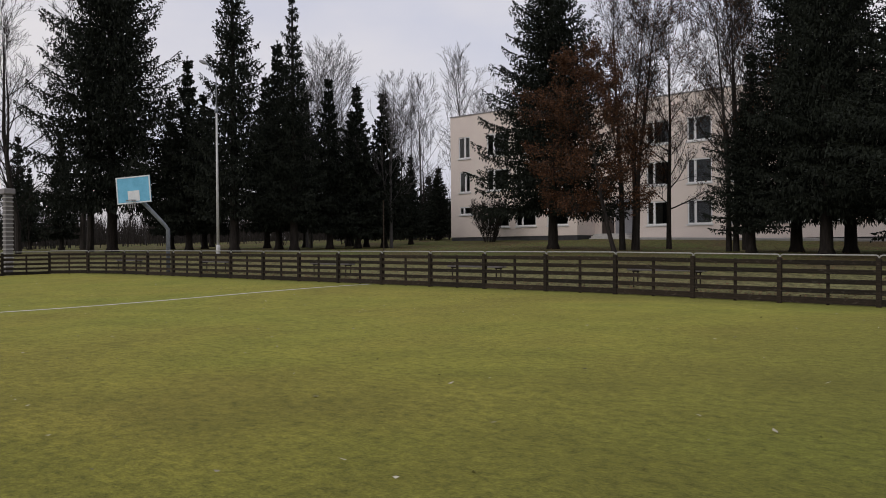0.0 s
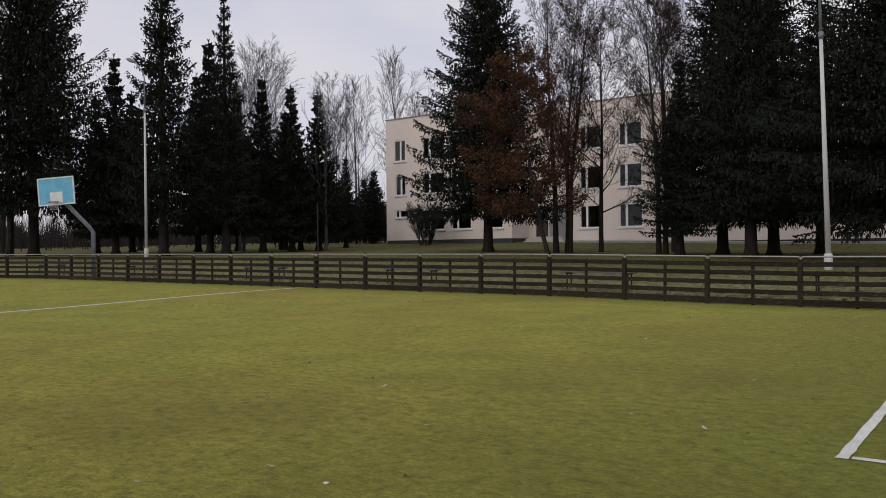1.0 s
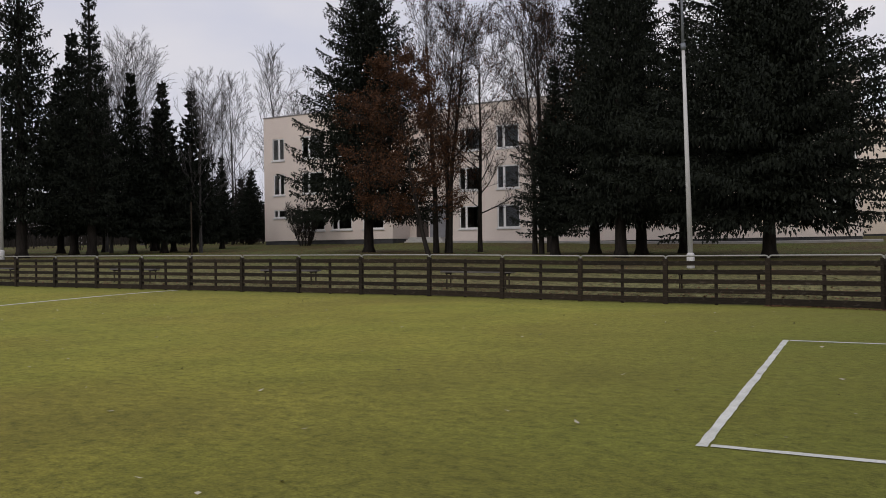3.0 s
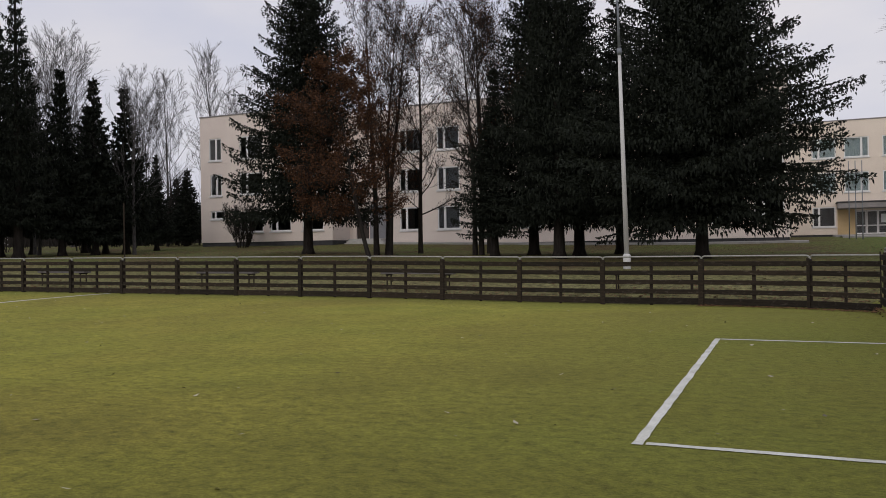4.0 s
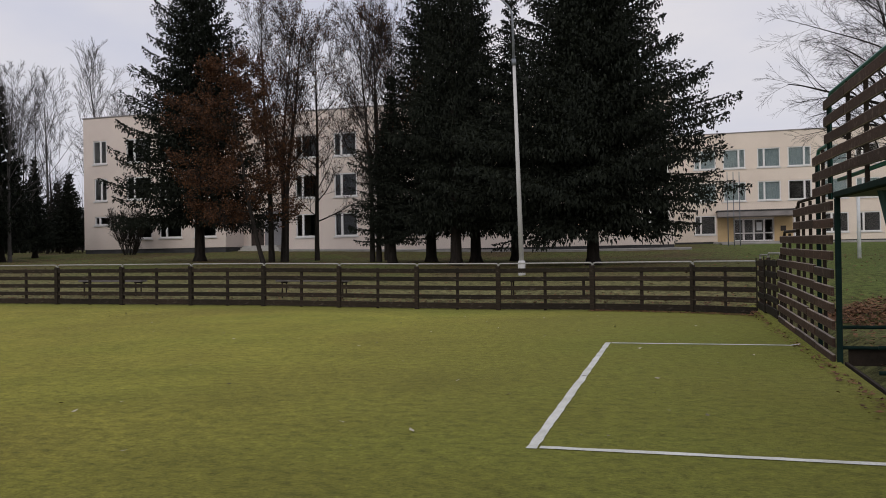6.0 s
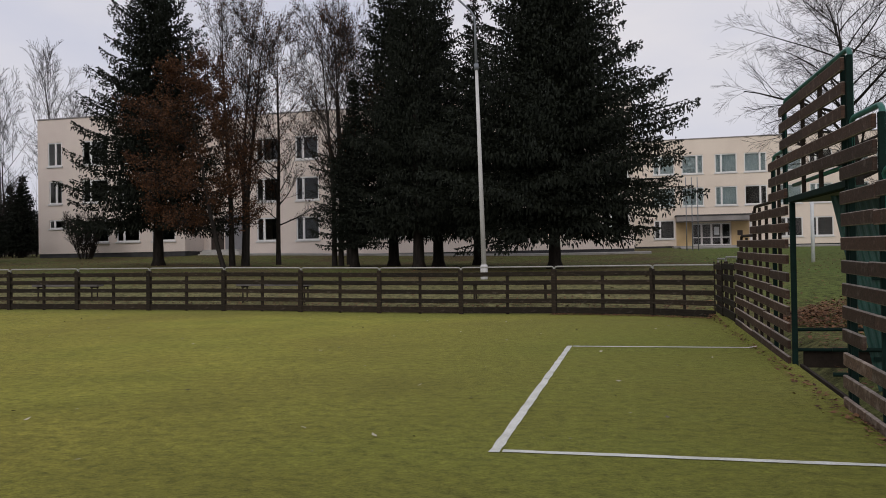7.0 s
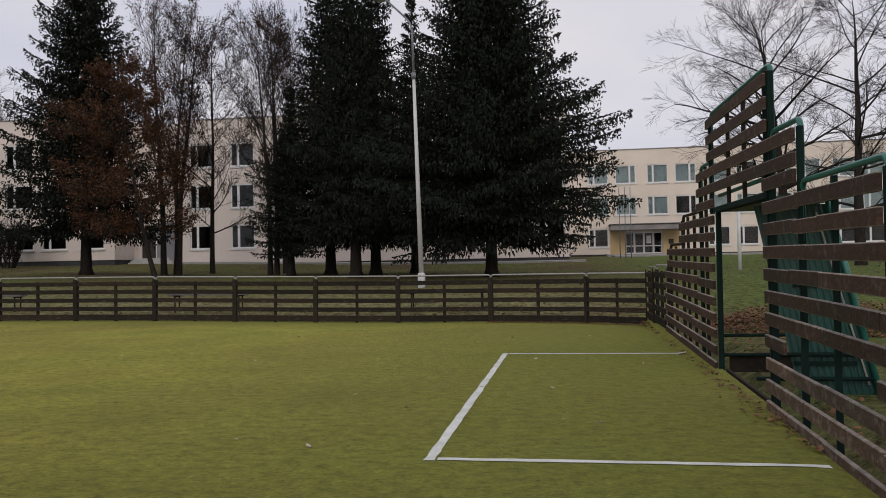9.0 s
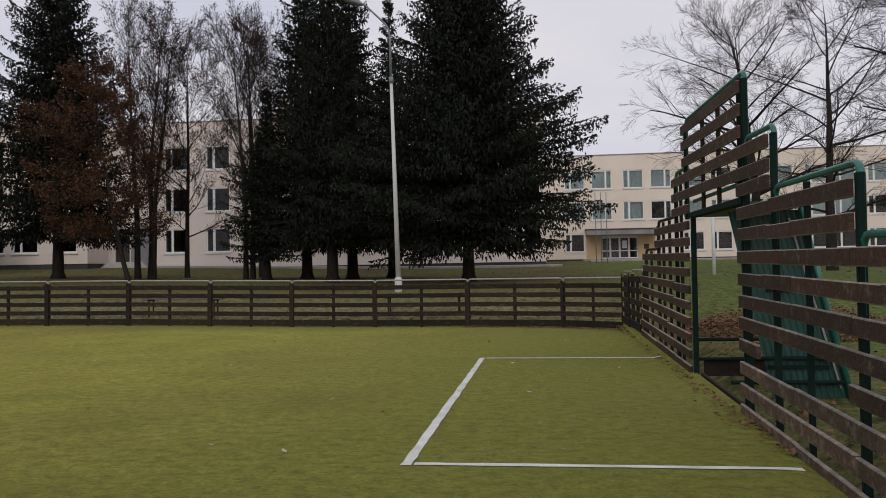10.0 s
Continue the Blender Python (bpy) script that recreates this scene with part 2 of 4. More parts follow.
def tube(bm, pts, radii, sides=8, caps=True):
    """A round bar through pts; radii is one number or one for each point."""
    pts = [Vector(p) for p in pts]
    if isinstance(radii, (int, float)):
        radii = [radii] * len(pts)
    rings = []
    ref = None
    for i, p in enumerate(pts):
        d = (pts[min(i + 1, len(pts) - 1)] - pts[max(i - 1, 0)]).normalized()
        if ref is None:
            ref = d.orthogonal().normalized()
        u = (ref - d * ref.dot(d)).normalized()
        ref = u
        v = d.cross(u)
        rings.append([bm.verts.new(p + radii[i] * (math.cos(a) * u + math.sin(a) * v)) for a in [2 * math.pi * k / sides for k in range(sides)]])
    for a, b in zip(rings, rings[1:]):
        for k in range(sides):
            bm.faces.new((a[k], a[(k + 1) % sides], b[(k + 1) % sides], b[k]))
    if caps:
        bm.faces.new(rings[0][::-1])
        bm.faces.new(rings[-1])
    return bm


def tubed(pts, radii, sides=8):
    return tube(bmesh.new(), pts, radii, sides)


# ---- ground ----
def step(a, b, x):
    k = min(1.0, max(0.0, (x - a) / (b - a)))
    return k * k * (3 - 2 * k)


RISE = [(-1e4, 0.0), (0.3, 0.0), (1.5, 0.14), (6.8, 0.60), (20, 0.86), (30, 1.05), (38, 1.48), (65, 2.05), (90, 2.3), (1e5, 2.6)]


def turf_z(x):
    return 0.006 * (12 - max(x, -60)) if x < 12 else 0.0


WALL_SLOPE = 0.0148


def turf_h(x, y):
    """Turf height: it sags towards the corner and the far half, and rises along the goal wall."""
    z = turf_z(x) - 0.085 * step(8, 17, x) * step(-5.5, -0.5, y) - 0.18 * step(12, 2, x) * step(-0.5, -12, y)
    return z + WALL_SLOPE * max(-8.0, min(8.6, y + 12.3)) * step(21.36, 21.55, x)


def ground_z(x, y):
    for (a, p), (b, q) in zip(RISE, RISE[1:]):
        if y <= b:
            r = p + (q - p) * (y - a) / (b - a)
            break
    s = 1.3 * step(15, -15, x)
    return turf_z(x) + r + 0.25 * s * step(0.3, 7, y)


def sheet(name, xs, ys, zf, mat):
    verts = [(x, y, zf(x, y)) for y in ys for x in xs]
    w = len(xs)
    faces = [(j * w + i, j * w + i + 1, (j + 1) * w + i + 1, (j + 1) * w + i) for j in range(len(ys) - 1) for i in range(w - 1)]
    me = mesh_of(name, verts, faces, mat)
    me.polygons.foreach_set("use_smooth", [True] * len(faces))
    return new(name, me)


def lumpy(x, y):
    return 0.035 * noise.noise((x * 0.7, y * 0.7, 0)) + 0.08 * noise.noise((x * 0.11, y * 0.11, 3))


def spread(a, b, stepsize, far):
    mid = list(np.arange(a, b + 0.01, stepsize))
    out, k = [], stepsize
    v = b
    while v < far:
        k *= 1.5
        v += k
        out.append(v)
    lo, k = [], stepsize
    v = a
    while v > -far:
        k *= 1.5
        v -= k
        lo.append(v)
    return lo[::-1] + [float(q) for q in mid] + out


PITCH_L, PITCH_R, PITCH_B = -22.07, 21.57, -24.0


def land(x, y):
    inside = PITCH_L - 0.2 < x < PITCH_R + 0.2 and PITCH_B - 0.2 < y < 0.35
    return ground_z(x, y) + (-0.4 if inside else lumpy(x, y) * step(0.3, 2.0, max(y, abs(x) - 21.8, -24 - y)))


tagged(sheet("ground", spread(-60, 60, 0.8, 2500), spread(-30, 70, 0.8, 2500), land, GRASS), "rough autumn grass with bare and leafy patches", "grass", kind="structure")
tagged(sheet("pitch_turf", [PITCH_L + k * (21.33 - PITCH_L) / 60 for k in range(61)] + [21.4, 21.48, PITCH_R], [PITCH_B + k * 24.25 / 40 for k in range(41)], turf_h, TURF), "worn green artificial turf of a small football pitch", "pitch", kind="structure")


def strip(name, x0, y0, x1, y1, width, label):
    """A painted line on the turf with uneven edges."""
    n = max(8, int(math.hypot(x1 - x0, y1 - y0) / 0.12))
    d = Vector((x1 - x0, y1 - y0)).normalized()
    s = Vector((-d.y, d.x))
    rnd = random.Random(name + str(x0) + str(y0))
    verts = []
    for k in range(n + 1):
        p = Vector((x0, y0)) + (Vector((x1, y1)) - Vector((x0, y0))) * k / n
        for e in (-1, 1):
            q = p + s * e * (width / 2 + rnd.uniform(-0.006, 0.006))
            verts.append((q.x, q.y, turf_h(q.x, q.y) + 0.006))
    ob = new(name, mesh_of(name, verts, [(2 * k, 2 * k + 2, 2 * k + 3, 2 * k + 1) for k in range(n)], LINE))
    return tagged(ob, label, "pitch line", kind="structure")


BOX_X, BOX_N, BOX_F = 18.86, -14.43, -7.89
strip("line_goal_area_front", BOX_X, BOX_N, BOX_X, BOX_F, 0.075, "worn white line painted on the turf")
strip("line_goal_area_near", BOX_X + 0.05, BOX_N + 0.05, PITCH_R - 0.16, BOX_N + 0.05, 0.07, "worn white line painted on the turf")
strip("line_goal_area_far", BOX_X + 0.05, BOX_F - 0.05, PITCH_R - 0.14, BOX_F - 0.05, 0.085, "worn white line painted on the turf")
strip("line_halfway", -0.55, -23.0, -0.55, -0.1, 0.16, "worn white halfway line painted on the turf")


# ---- pitch fence ----
BOARD_Z = [0.10, 0.325, 0.55, 0.775, 0.985]
RAIL_Z = 1.16


def rail_points(x0, x1, z, low, r=0.07):
    pts = [(x0, 0, low)]
    for cx, a0, a1 in ((x0 + r, 180, 90), (x1 - r, 90, 0)):
        for k in range(5):
            a = radians(a0 + (a1 - a0) * k / 4)
            pts.append((cx + r * math.cos(a), 0, z - r + r * math.sin(a)))
    return pts + [(x1, 0, low)]


def fence_panel(length):
    """A low fence panel along +x from its first post."""
    p = thing("fence_panel", "low fence panel of dark boards on steel posts, tube rail", "fence", group="pitch fence panels")
    for k, z in enumerate(BOARD_Z):
        h = 0.075 if k == 0 else 0.055
        part("board", boxed(0.035, length - 0.035, -0.075, -0.040, z - h, z + h, bevel=0.006), WOOD, p)
    part("post", boxed(-0.035, 0.045, -0.035, 0.035, -0.1, 1.08, bevel=0.008), POST, p)
    part("post", boxed(length / 2 - 0.035, length / 2 + 0.035, -0.037, 0.02, -0.1, 1.05, bevel=0.006), POST, p)
    part("rail", tubed(rail_points(0.0, length - 0.01, RAIL_Z, 0.95), 0.019), RAIL, p, "bent grey tube rail", True)
    part("cover_strip", boxed(-0.055, 0.055, -0.095, -0.077, 0.0, 1.10, bevel=0.004), WOOD, p)
    return p


base_panel = fence_panel(2.24)
base_panel.matrix_basis = pose(-0.06, 0, turf_z(0), 0, 0.34, 0)
SPANS = [2.27, 2.26, 2.28, 2.27, 2.22, 2.17, 2.15, 2.34]
xx = -0.06
for k, s in enumerate(SPANS):
    if k:
        copy_thing(base_panel, pose(xx, 0, turf_h(xx, 0), 0, math.degrees(math.atan2(turf_h(xx, 0) - turf_h(xx + s, 0), s)), 0)).scale.x = s / 2.24
    xx += s
for k in range(1, 9):
    copy_thing(base_panel, pose(-0.06 - 2.25 * k, 0, turf_z(-2.25 * k), 0, 0.34, 0))


def corner_panel(a, b):
    d = Vector(b) - Vector(a)
    m = pose(a[0], a[1], min(turf_h(*a), turf_h(*b)), 0, 0, math.degrees(math.atan2(d.y, d.x)))
    copy_thing(base_panel, m).scale.x = d.length / 2.24


corner_panel((xx, 0), (20.22, -0.55))
corner_panel((20.22, -0.55), (21.55, -1.42))
corner_panel((21.57, -1.44), (21.57, -2.95))
corner_panel((21.57, -2.97), (21.57, -4.85))
corner_panel((-20.6, -0.6), (-18.06, 0))
corner_panel((-22.07, -1.9), (-20.6, -0.6))
corner_panel((-22.07, -4.2), (-22.07, -1.9))
corner_panel((-22.07, -6.5), (-22.07, -4.2))


# ---- stepped goal wall ----
PITCH_STEP = 0.1935
GOAL_Y0, GOAL_Y1, GOAL_Z = -9.86, -12.34, 1.84
STEPS = [(-4.90, -5.35, 1.16), (-5.35, -6.93, 1.50), (-6.93, -8.68, 1.92), (-8.68, -9.52, 2.49), (-9.52, -12.46, 3.06), (-12.46, -13.32, 2.47), (-13.32, -15.0, 1.91), (-15.0, -16.65, 1.50), (-16.65, -18.3, 1.16), (-18.3, -20.6, 1.16), (-20.6, -22.9, 1.16)]


def level_at(y):
    return max((z for a, b, z in STEPS if b - 1e-6 <= y <= a + 1e-6), default=0)


def goal_wall(x, side):
    """side -1: the boards face -x; +1: the boards face +x."""
    w = thing("goal_wall", "stepped ball-stop wall of weathered boards on green steel posts", "fence")
    w.matrix_basis = pose(x, 0, turf_z(x) + 12.3 * WALL_SLOPE, math.degrees(WALL_SLOPE))
    rnd = random.Random(5 + side)

    def sink(y, z):
        """The upper boards and rails hang lower towards the near end."""
        return -0.022 * max(0.0, min(3.6, -9.7 - y)) if z > 2.05 else 0.0

    def board(y0, y1, z, mat):
        """One or two lengths of board along y, from y0 down to y1."""
        cuts = [y0]
        if y0 - y1 > 1.2:
            cuts.append(y0 - (0.35 + 0.3 * rnd.random()) * (y0 - y1))
        cuts.append(y1)
        for a, b in zip(cuts, cuts[1:]):
            t = rnd.uniform(-0.008, 0.008)
            bm = boxed(0, a - b - 0.006, -0.018, 0.018, -0.055, 0.055, bevel=0.007)
            bmesh.ops.transform(bm, verts=bm.verts[:], matrix=Matrix.Translation((side * (0.052 + rnd.uniform(0, 0.006)), a, z + t + sink(a, z))) @ Matrix.Rotation(radians(-90), 4, "Z") @ Matrix.Rotation(rnd.uniform(-0.004, 0.004) + math.atan2(sink(a, z) - sink(b, z), a - b), 4, "Y"))
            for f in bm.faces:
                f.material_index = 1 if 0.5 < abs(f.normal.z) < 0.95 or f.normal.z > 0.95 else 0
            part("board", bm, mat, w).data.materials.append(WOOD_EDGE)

    k = 0
    while True:
        z = 0.02 + PITCH_STEP * k
        if z > 3.0:
            break
        ys = [(a, b) for a, b, top in STEPS if top > z + 0.09]
        if not ys:
            break
        y_hi, y_lo = ys[0][0], ys[-1][1]
        runs = [(y_hi, y_lo)]
        if z < GOAL_Z + 0.22:
            runs = [(y_hi, GOAL_Y0 + 0.03), (GOAL_Y1, y_lo)]
        if k == 3:
            # a length of this board is broken away beside the goal
            runs = [runs[0], (GOAL_Y1, -12.95), (-14.92, y_lo)]
        for a, b in runs:
            inner = [q for q in (-6.93, -8.68, -13.9, -15.0, -16.65, -18.3, -20.6) if b + 0.4 < q < a - 0.4]
            edges = [a] + [q for n, q in enumerate(inner) if (n + k) % 2 == 0 or q < -16] + [b]
            for p, q in zip(edges, edges[1:]):
                board(p, q, z, WOOD_GREY if k < 3 and p < -12 else WOOD_OLD)
        k += 1
    for a, b, z in STEPS:
        low = z - 0.45 if z > 1.3 else 0.5
        if z == 3.06:
            low = GOAL_Z
        r = 0.09
        pts = [(0, a, low)]
        for cy, d in ((a - r, 1), (b + r, -1)):
            for q in range(5):
                g = radians(90 * q / 4)
                dy, dz = (math.cos(g), math.sin(g)) if d == 1 else (-math.sin(g), math.cos(g))
                pts.append((0, cy + r * dy, z - r + r * dz + sink(cy, z)))
        pts.append((0, b, low))
        part("rail", tubed(pts, 0.023), GREEN_SKYLIT if a < -8 else POST, w, "bent green tube rail" if a < -8 else "", True)
    for a in sorted({s[0] for s in STEPS} | {s[1] for s in STEPS}):
        if GOAL_Y1 < a < GOAL_Y0:
            continue
        z = max(level_at(a - 0.02), level_at(a + 0.02)) - 0.06
        z += sink(a, z)
        bottom = GOAL_Z if a in (-9.52, -12.46) else -0.1
        if a == -12.46:
            bottom = -0.1
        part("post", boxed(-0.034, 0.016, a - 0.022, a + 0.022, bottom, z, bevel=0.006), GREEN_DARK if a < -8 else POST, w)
    for a in (-6.1, -7.5, -8.1, -9.1, -10.6, -11.4, -12.28, -14.1, -15.8, -17.5, -19.4, -21.7):
        z = level_at(a) - 0.03
        z += sink(a, z)
        bottom = GOAL_Z + 0.02 if GOAL_Y1 < a < GOAL_Y0 else -0.1
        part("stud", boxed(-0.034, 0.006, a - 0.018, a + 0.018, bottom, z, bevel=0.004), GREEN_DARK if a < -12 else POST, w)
    return w


tall = goal_wall(PITCH_R, -1)


def goal(x, side):
    """The steel goal behind the opening; it reaches away from the pitch."""
    g = thing("football_goal", "green steel goal cage with a ribbed sheet side and open back", "football goal")
    g.matrix_basis = pose(x, 0, turf_z(x) + 12.3 * WALL_SLOPE, math.degrees(WALL_SLOPE))
    s = -side
    top, deep = 0.68, 1.12
    for y in (GOAL_Y0, GOAL_Y1):
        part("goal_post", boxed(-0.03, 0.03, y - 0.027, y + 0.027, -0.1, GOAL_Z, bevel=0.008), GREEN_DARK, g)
        y = y if y == GOAL_Y0 else -11.66
        part("brace", tubed([(s * deep, y, -0.05), (s * top, y, GOAL_Z)], 0.028), GREEN_SKYLIT, g, "", True)
        for z in (0.16, 0.39):
            part("bar", tubed([(0, y, z), (s * deep * 0.95, y, z)], 0.02), GREEN_DARK, g, "", True)
    bm = bmesh.new()
    yi = -11.6
    cols, rows = 48, []
    for v in (0.0, 1.0):
        for back in (0.0, 0.006):
            a, b = (0.40, deep) if v == 0 else (0.02, top)
            rows.append([bm.verts.new((s * (a + (b - a) * k / cols), yi + back + (0.004 if k % 4 in (1, 2) else -0.004), v * (GOAL_Z - 0.02))) for k in range(cols + 1)])
    for k in range(cols):
        bm.faces.new((rows[0][k], rows[0][k + 1], rows[2][k + 1], rows[2][k]))
        bm.faces.new((rows[3][k], rows[3][k + 1], rows[1][k + 1], rows[1][k]))
    bmesh.ops.recalc_face_normals(bm, faces=bm.faces[:])
    part("side_sheet", bm, SHEET, g, "dark green ribbed metal side sheet")
    part("edge_strip", tubed([(s * (deep - 0.10), yi - 0.02, 0.1), (s * (top - 0.10), yi - 0.02, GOAL_Z - 0.1)], 0.010, 6), RAIL, g, "pale bare steel edge strip")
    for z in (0.30, 1.05):
        part("stiffener", boxed(min(s * 0.36, s * (deep - 0.2)), max(s * 0.36, s * (deep - 0.2)), yi - 0.03, yi - 0.014, z - 0.02, z + 0.02), GREEN_DARK, g)
    part("back_bar", tubed([(s * deep, GOAL_Y0, 0.02), (s * deep, GOAL_Y1, 0.02)], 0.025), GREEN_DARK, g, "", True)
    part("crossbar", boxed(-0.035, 0.045, GOAL_Y1 - 0.04, GOAL_Y0 + 0.04, GOAL_Z, GOAL_Z + 0.07, bevel=0.01), GREEN_DARK, g)
    part("roof_sheet", boxed(min(0.05 * s, top * s), max(0.05 * s, top * s), GOAL_Y1, GOAL_Y0, GOAL_Z + 0.005, GOAL_Z + 0.025), SHEET, g)
    part("top_rail", tubed([(s * 0.02, GOAL_Y0, GOAL_Z + 0.2), (s * 0.02, GOAL_Y1, GOAL_Z + 0.2)], 0.022), GREEN_SKYLIT, g, "", True)
    part("threshold", boxed(s * 0.05 - 0.01, s * 0.05 + 0.02, GOAL_Y1 + 0.05, GOAL_Y0 - 0.05, -0.06, 0.006), POST, g)
    part("foot_board", boxed(min(s * 0.1, s * 0.9), max(s * 0.1, s * 0.9), GOAL_Y0 + 0.05, GOAL_Y0 + 0.08, -0.05, 0.16), POST, g)
    return g


goal(PITCH_R, -1)


# ---- buildings ----
def wall_mesh(u0, u1, z0, z1, openings, depth=0.3):
    """A wall in the local x-z plane facing -y with openings (u0, u1, z0, z1) through its depth."""
    us = sorted({u0, u1, *[o[0] for o in openings], *[o[1] for o in openings]})
    zs = sorted({z0, z1, *[o[2] for o in openings], *[o[3] for o in openings]})
    verts, faces = [], []

    def quad(a, b, c, d):
        k = len(verts)
        verts.extend((a, b, c, d))
        faces.append((k, k + 1, k + 2, k + 3))

    for a, b in zip(us, us[1:]):
        for c, d in zip(zs, zs[1:]):
            mu, mz = (a + b) / 2, (c + d) / 2
            if any(o[0] < mu < o[1] and o[2] < mz < o[3] for o in openings):
                continue
            quad((a, 0, c), (b, 0, c), (b, 0, d), (a, 0, d))
            quad((a, depth, d), (b, depth, d), (b, depth, c), (a, depth, c))
    for a, b, c, d in openings:
        quad((a, 0, c), (a, 0, d), (a, depth, d), (a, depth, c))
        quad((b, 0, d), (b, 0, c), (b, depth, c), (b, depth, d))
        quad((a, 0, d), (b, 0, d), (b, depth, d), (a, depth, d))
        quad((b, 0, c), (a, 0, c), (a, depth, c), (b, depth, c))
    quad((u0, 0, z0), (u0, 0, z1), (u0, depth, z1), (u0, depth, z0))
    quad((u1, 0, z1), (u1, 0, z0), (u1, depth, z0), (u1, depth, z1))
    quad((u0, 0, z1), (u1, 0, z1), (u1, depth, z1), (u0, depth, z1))
    return verts, faces


def window(parent, y, o, split=0.34, curtain=False):
    a, b, c, d = o
    t = 0.10
    bm = bmesh.new()
    yy = y + 0.05
    for q in ((a, b, c, c + t), (a, b, d - t, d), (a, a + t, c + t, d - t), (b - t, b, c + t, d - t)):
        box(bm, q[0], q[1], yy, yy + 0.06, q[2], q[3])
    if split:
        m = a + (b - a) * split
        box(bm, m - 0.09, m + 0.09, yy - 0.004, yy + 0.06, c + t, d - t)
    w = part("window", bm, FRAME, parent)
    part("pane", boxed(a + t, b - t, yy + 0.025, yy + 0.035, c + t, d - t), GLASS, w)
    part("sill", boxed(a - 0.08, b + 0.08, y - 0.09, yy, c - 0.12, c, bevel=0.008), SILL, w)
    if curtain:
        part("curtain", boxed(a + 0.08, b - 0.08, yy + 0.16, yy + 0.18, c + 0.05, d), CURTAIN, w)
    return w


def building(name, label, x0, x1, y0, y1, z0, z1, openings, wall_mat, plinth=0.3, splits=None, curtains=(), floors=()):
    b = thing(name, label, "school building")
    verts, faces = wall_mesh(x0, x1, z0 + plinth, z1, openings)
    link("wall", mesh_of("wall", [(x, y0 + y, z) for x, y, z in verts], faces, wall_mat), b)
    part("wall", boxed(x0, x0 + 0.3, y0 + 0.302, y1 - 0.302, z0 + plinth, z1), wall_mat, b)
    part("wall", boxed(x1 - 0.3, x1, y0 + 0.302, y1 - 0.302, z0 + plinth, z1), wall_mat, b)
    part("wall", boxed(x0, x1, y1 - 0.3, y1, z0 + plinth, z1), wall_mat, b)
    part("plinth", boxed(x0 + 0.05, x1 - 0.05, y0 + 0.06, y1 - 0.06, z0 - 1.2, z0 + plinth), PLINTH, b)
    part("roof", boxed(x0 + 0.3, x1 - 0.3, y0 + 0.3, y1 - 0.3, z1 - 0.55, z1 - 0.35), ROOF, b)
    part("parapet_cap", boxed(x0 - 0.05, x1 + 0.05, y0 - 0.06, y0 + 0.36, z1, z1 + 0.10, bevel=0.01), ROOF, b)
    part("parapet_cap", boxed(x0 - 0.05, x0 + 0.36, y0 + 0.364, y1 + 0.05, z1, z1 + 0.10, bevel=0.01), ROOF, b)
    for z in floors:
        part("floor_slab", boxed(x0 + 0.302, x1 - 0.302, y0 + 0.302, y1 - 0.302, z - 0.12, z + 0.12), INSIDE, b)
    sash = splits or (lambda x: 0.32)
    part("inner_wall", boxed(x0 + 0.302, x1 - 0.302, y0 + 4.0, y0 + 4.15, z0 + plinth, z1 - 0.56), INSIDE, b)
    for k, o in enumerate(openings):
        if o[3] - o[2] < 2.2:
            window(b, y0, o, split=sash(o[0]) if o[1] - o[0] > 1.5 else 0.55, curtain=k in curtains)
    return b


ROWS_TOP = (4.87, 8.0, 11.22)
main_open = [(x, x + 1.95, z - 1.86, z) for z in ROWS_TOP for x in [-9.35 + 3.37 * k for k in range(9)]]
school = building("school_building", "three-storey cream-pink plastered school wing with white-framed windows", -10.2, 19.9, 39.0, 51.0, 1.55, 13.05, main_open, PLASTER, curtains=(3, 7, 21, 24), floors=(5.9, 9.1))
left_open = [(-26.85, -25.5, 9.46, 11.41), (-26.75, -25.5, 6.37, 8.24), (-26.75, -25.2, 4.35, 5.07), (-23.6, -21.2, 3.15, 4.95), (-20.5, -18.4, 3.15, 4.95), (-17.3, -15.25, 3.15, 4.95),
             (-23.6, -21.2, 6.37, 8.24), (-20.5, -18.4, 6.37, 8.24), (-17.3, -15.25, 6.37, 8.24), (-23.6, -21.2, 9.46, 11.41), (-20.5, -18.4, 9.46, 11.41), (-17.3, -15.25, 9.46, 11.41)]
block = building("school_end_block", "three-storey cream-pink plastered end block of the school", -27.8, -14.4, 36.8, 51.0, 2.0, 13.3, left_open, PLASTER, curtains=(8,), floors=(5.7, 8.9))
wing_x = [24.69 + 6.0 * k + d for k in range(-1, 9) for d in (0.0, 3.21)]
wing_open = [(x, x + 2.1, z - 1.9, z) for z in (8.15, 11.42) for x in wing_x if x > 20.5] + [(x, x + 2.0, 2.98, 4.87) for x in wing_x if x < 23.4 and x > 20.3] + [(x, x + 2.1, 2.98, 4.87) for x in wing_x if x > 31.8] + [(25.6, 29.3, 2.24, 4.48)]
wing = building("school_rear_wing", "three-storey cream-yellow plastered school wing with a glazed entrance", 12.0, 78.0, 65.0, 78.0, 2.0, 13.0, wing_open, PLASTER_WARM, plinth=0.24, curtains=[k for k, o in enumerate(wing_open) if o[3] > 6 and k % 7 != 3], floors=(5.6, 8.9), splits=lambda x: 0.70 if (x - 24.69) % 6.0 < 1.0 else 0.29)

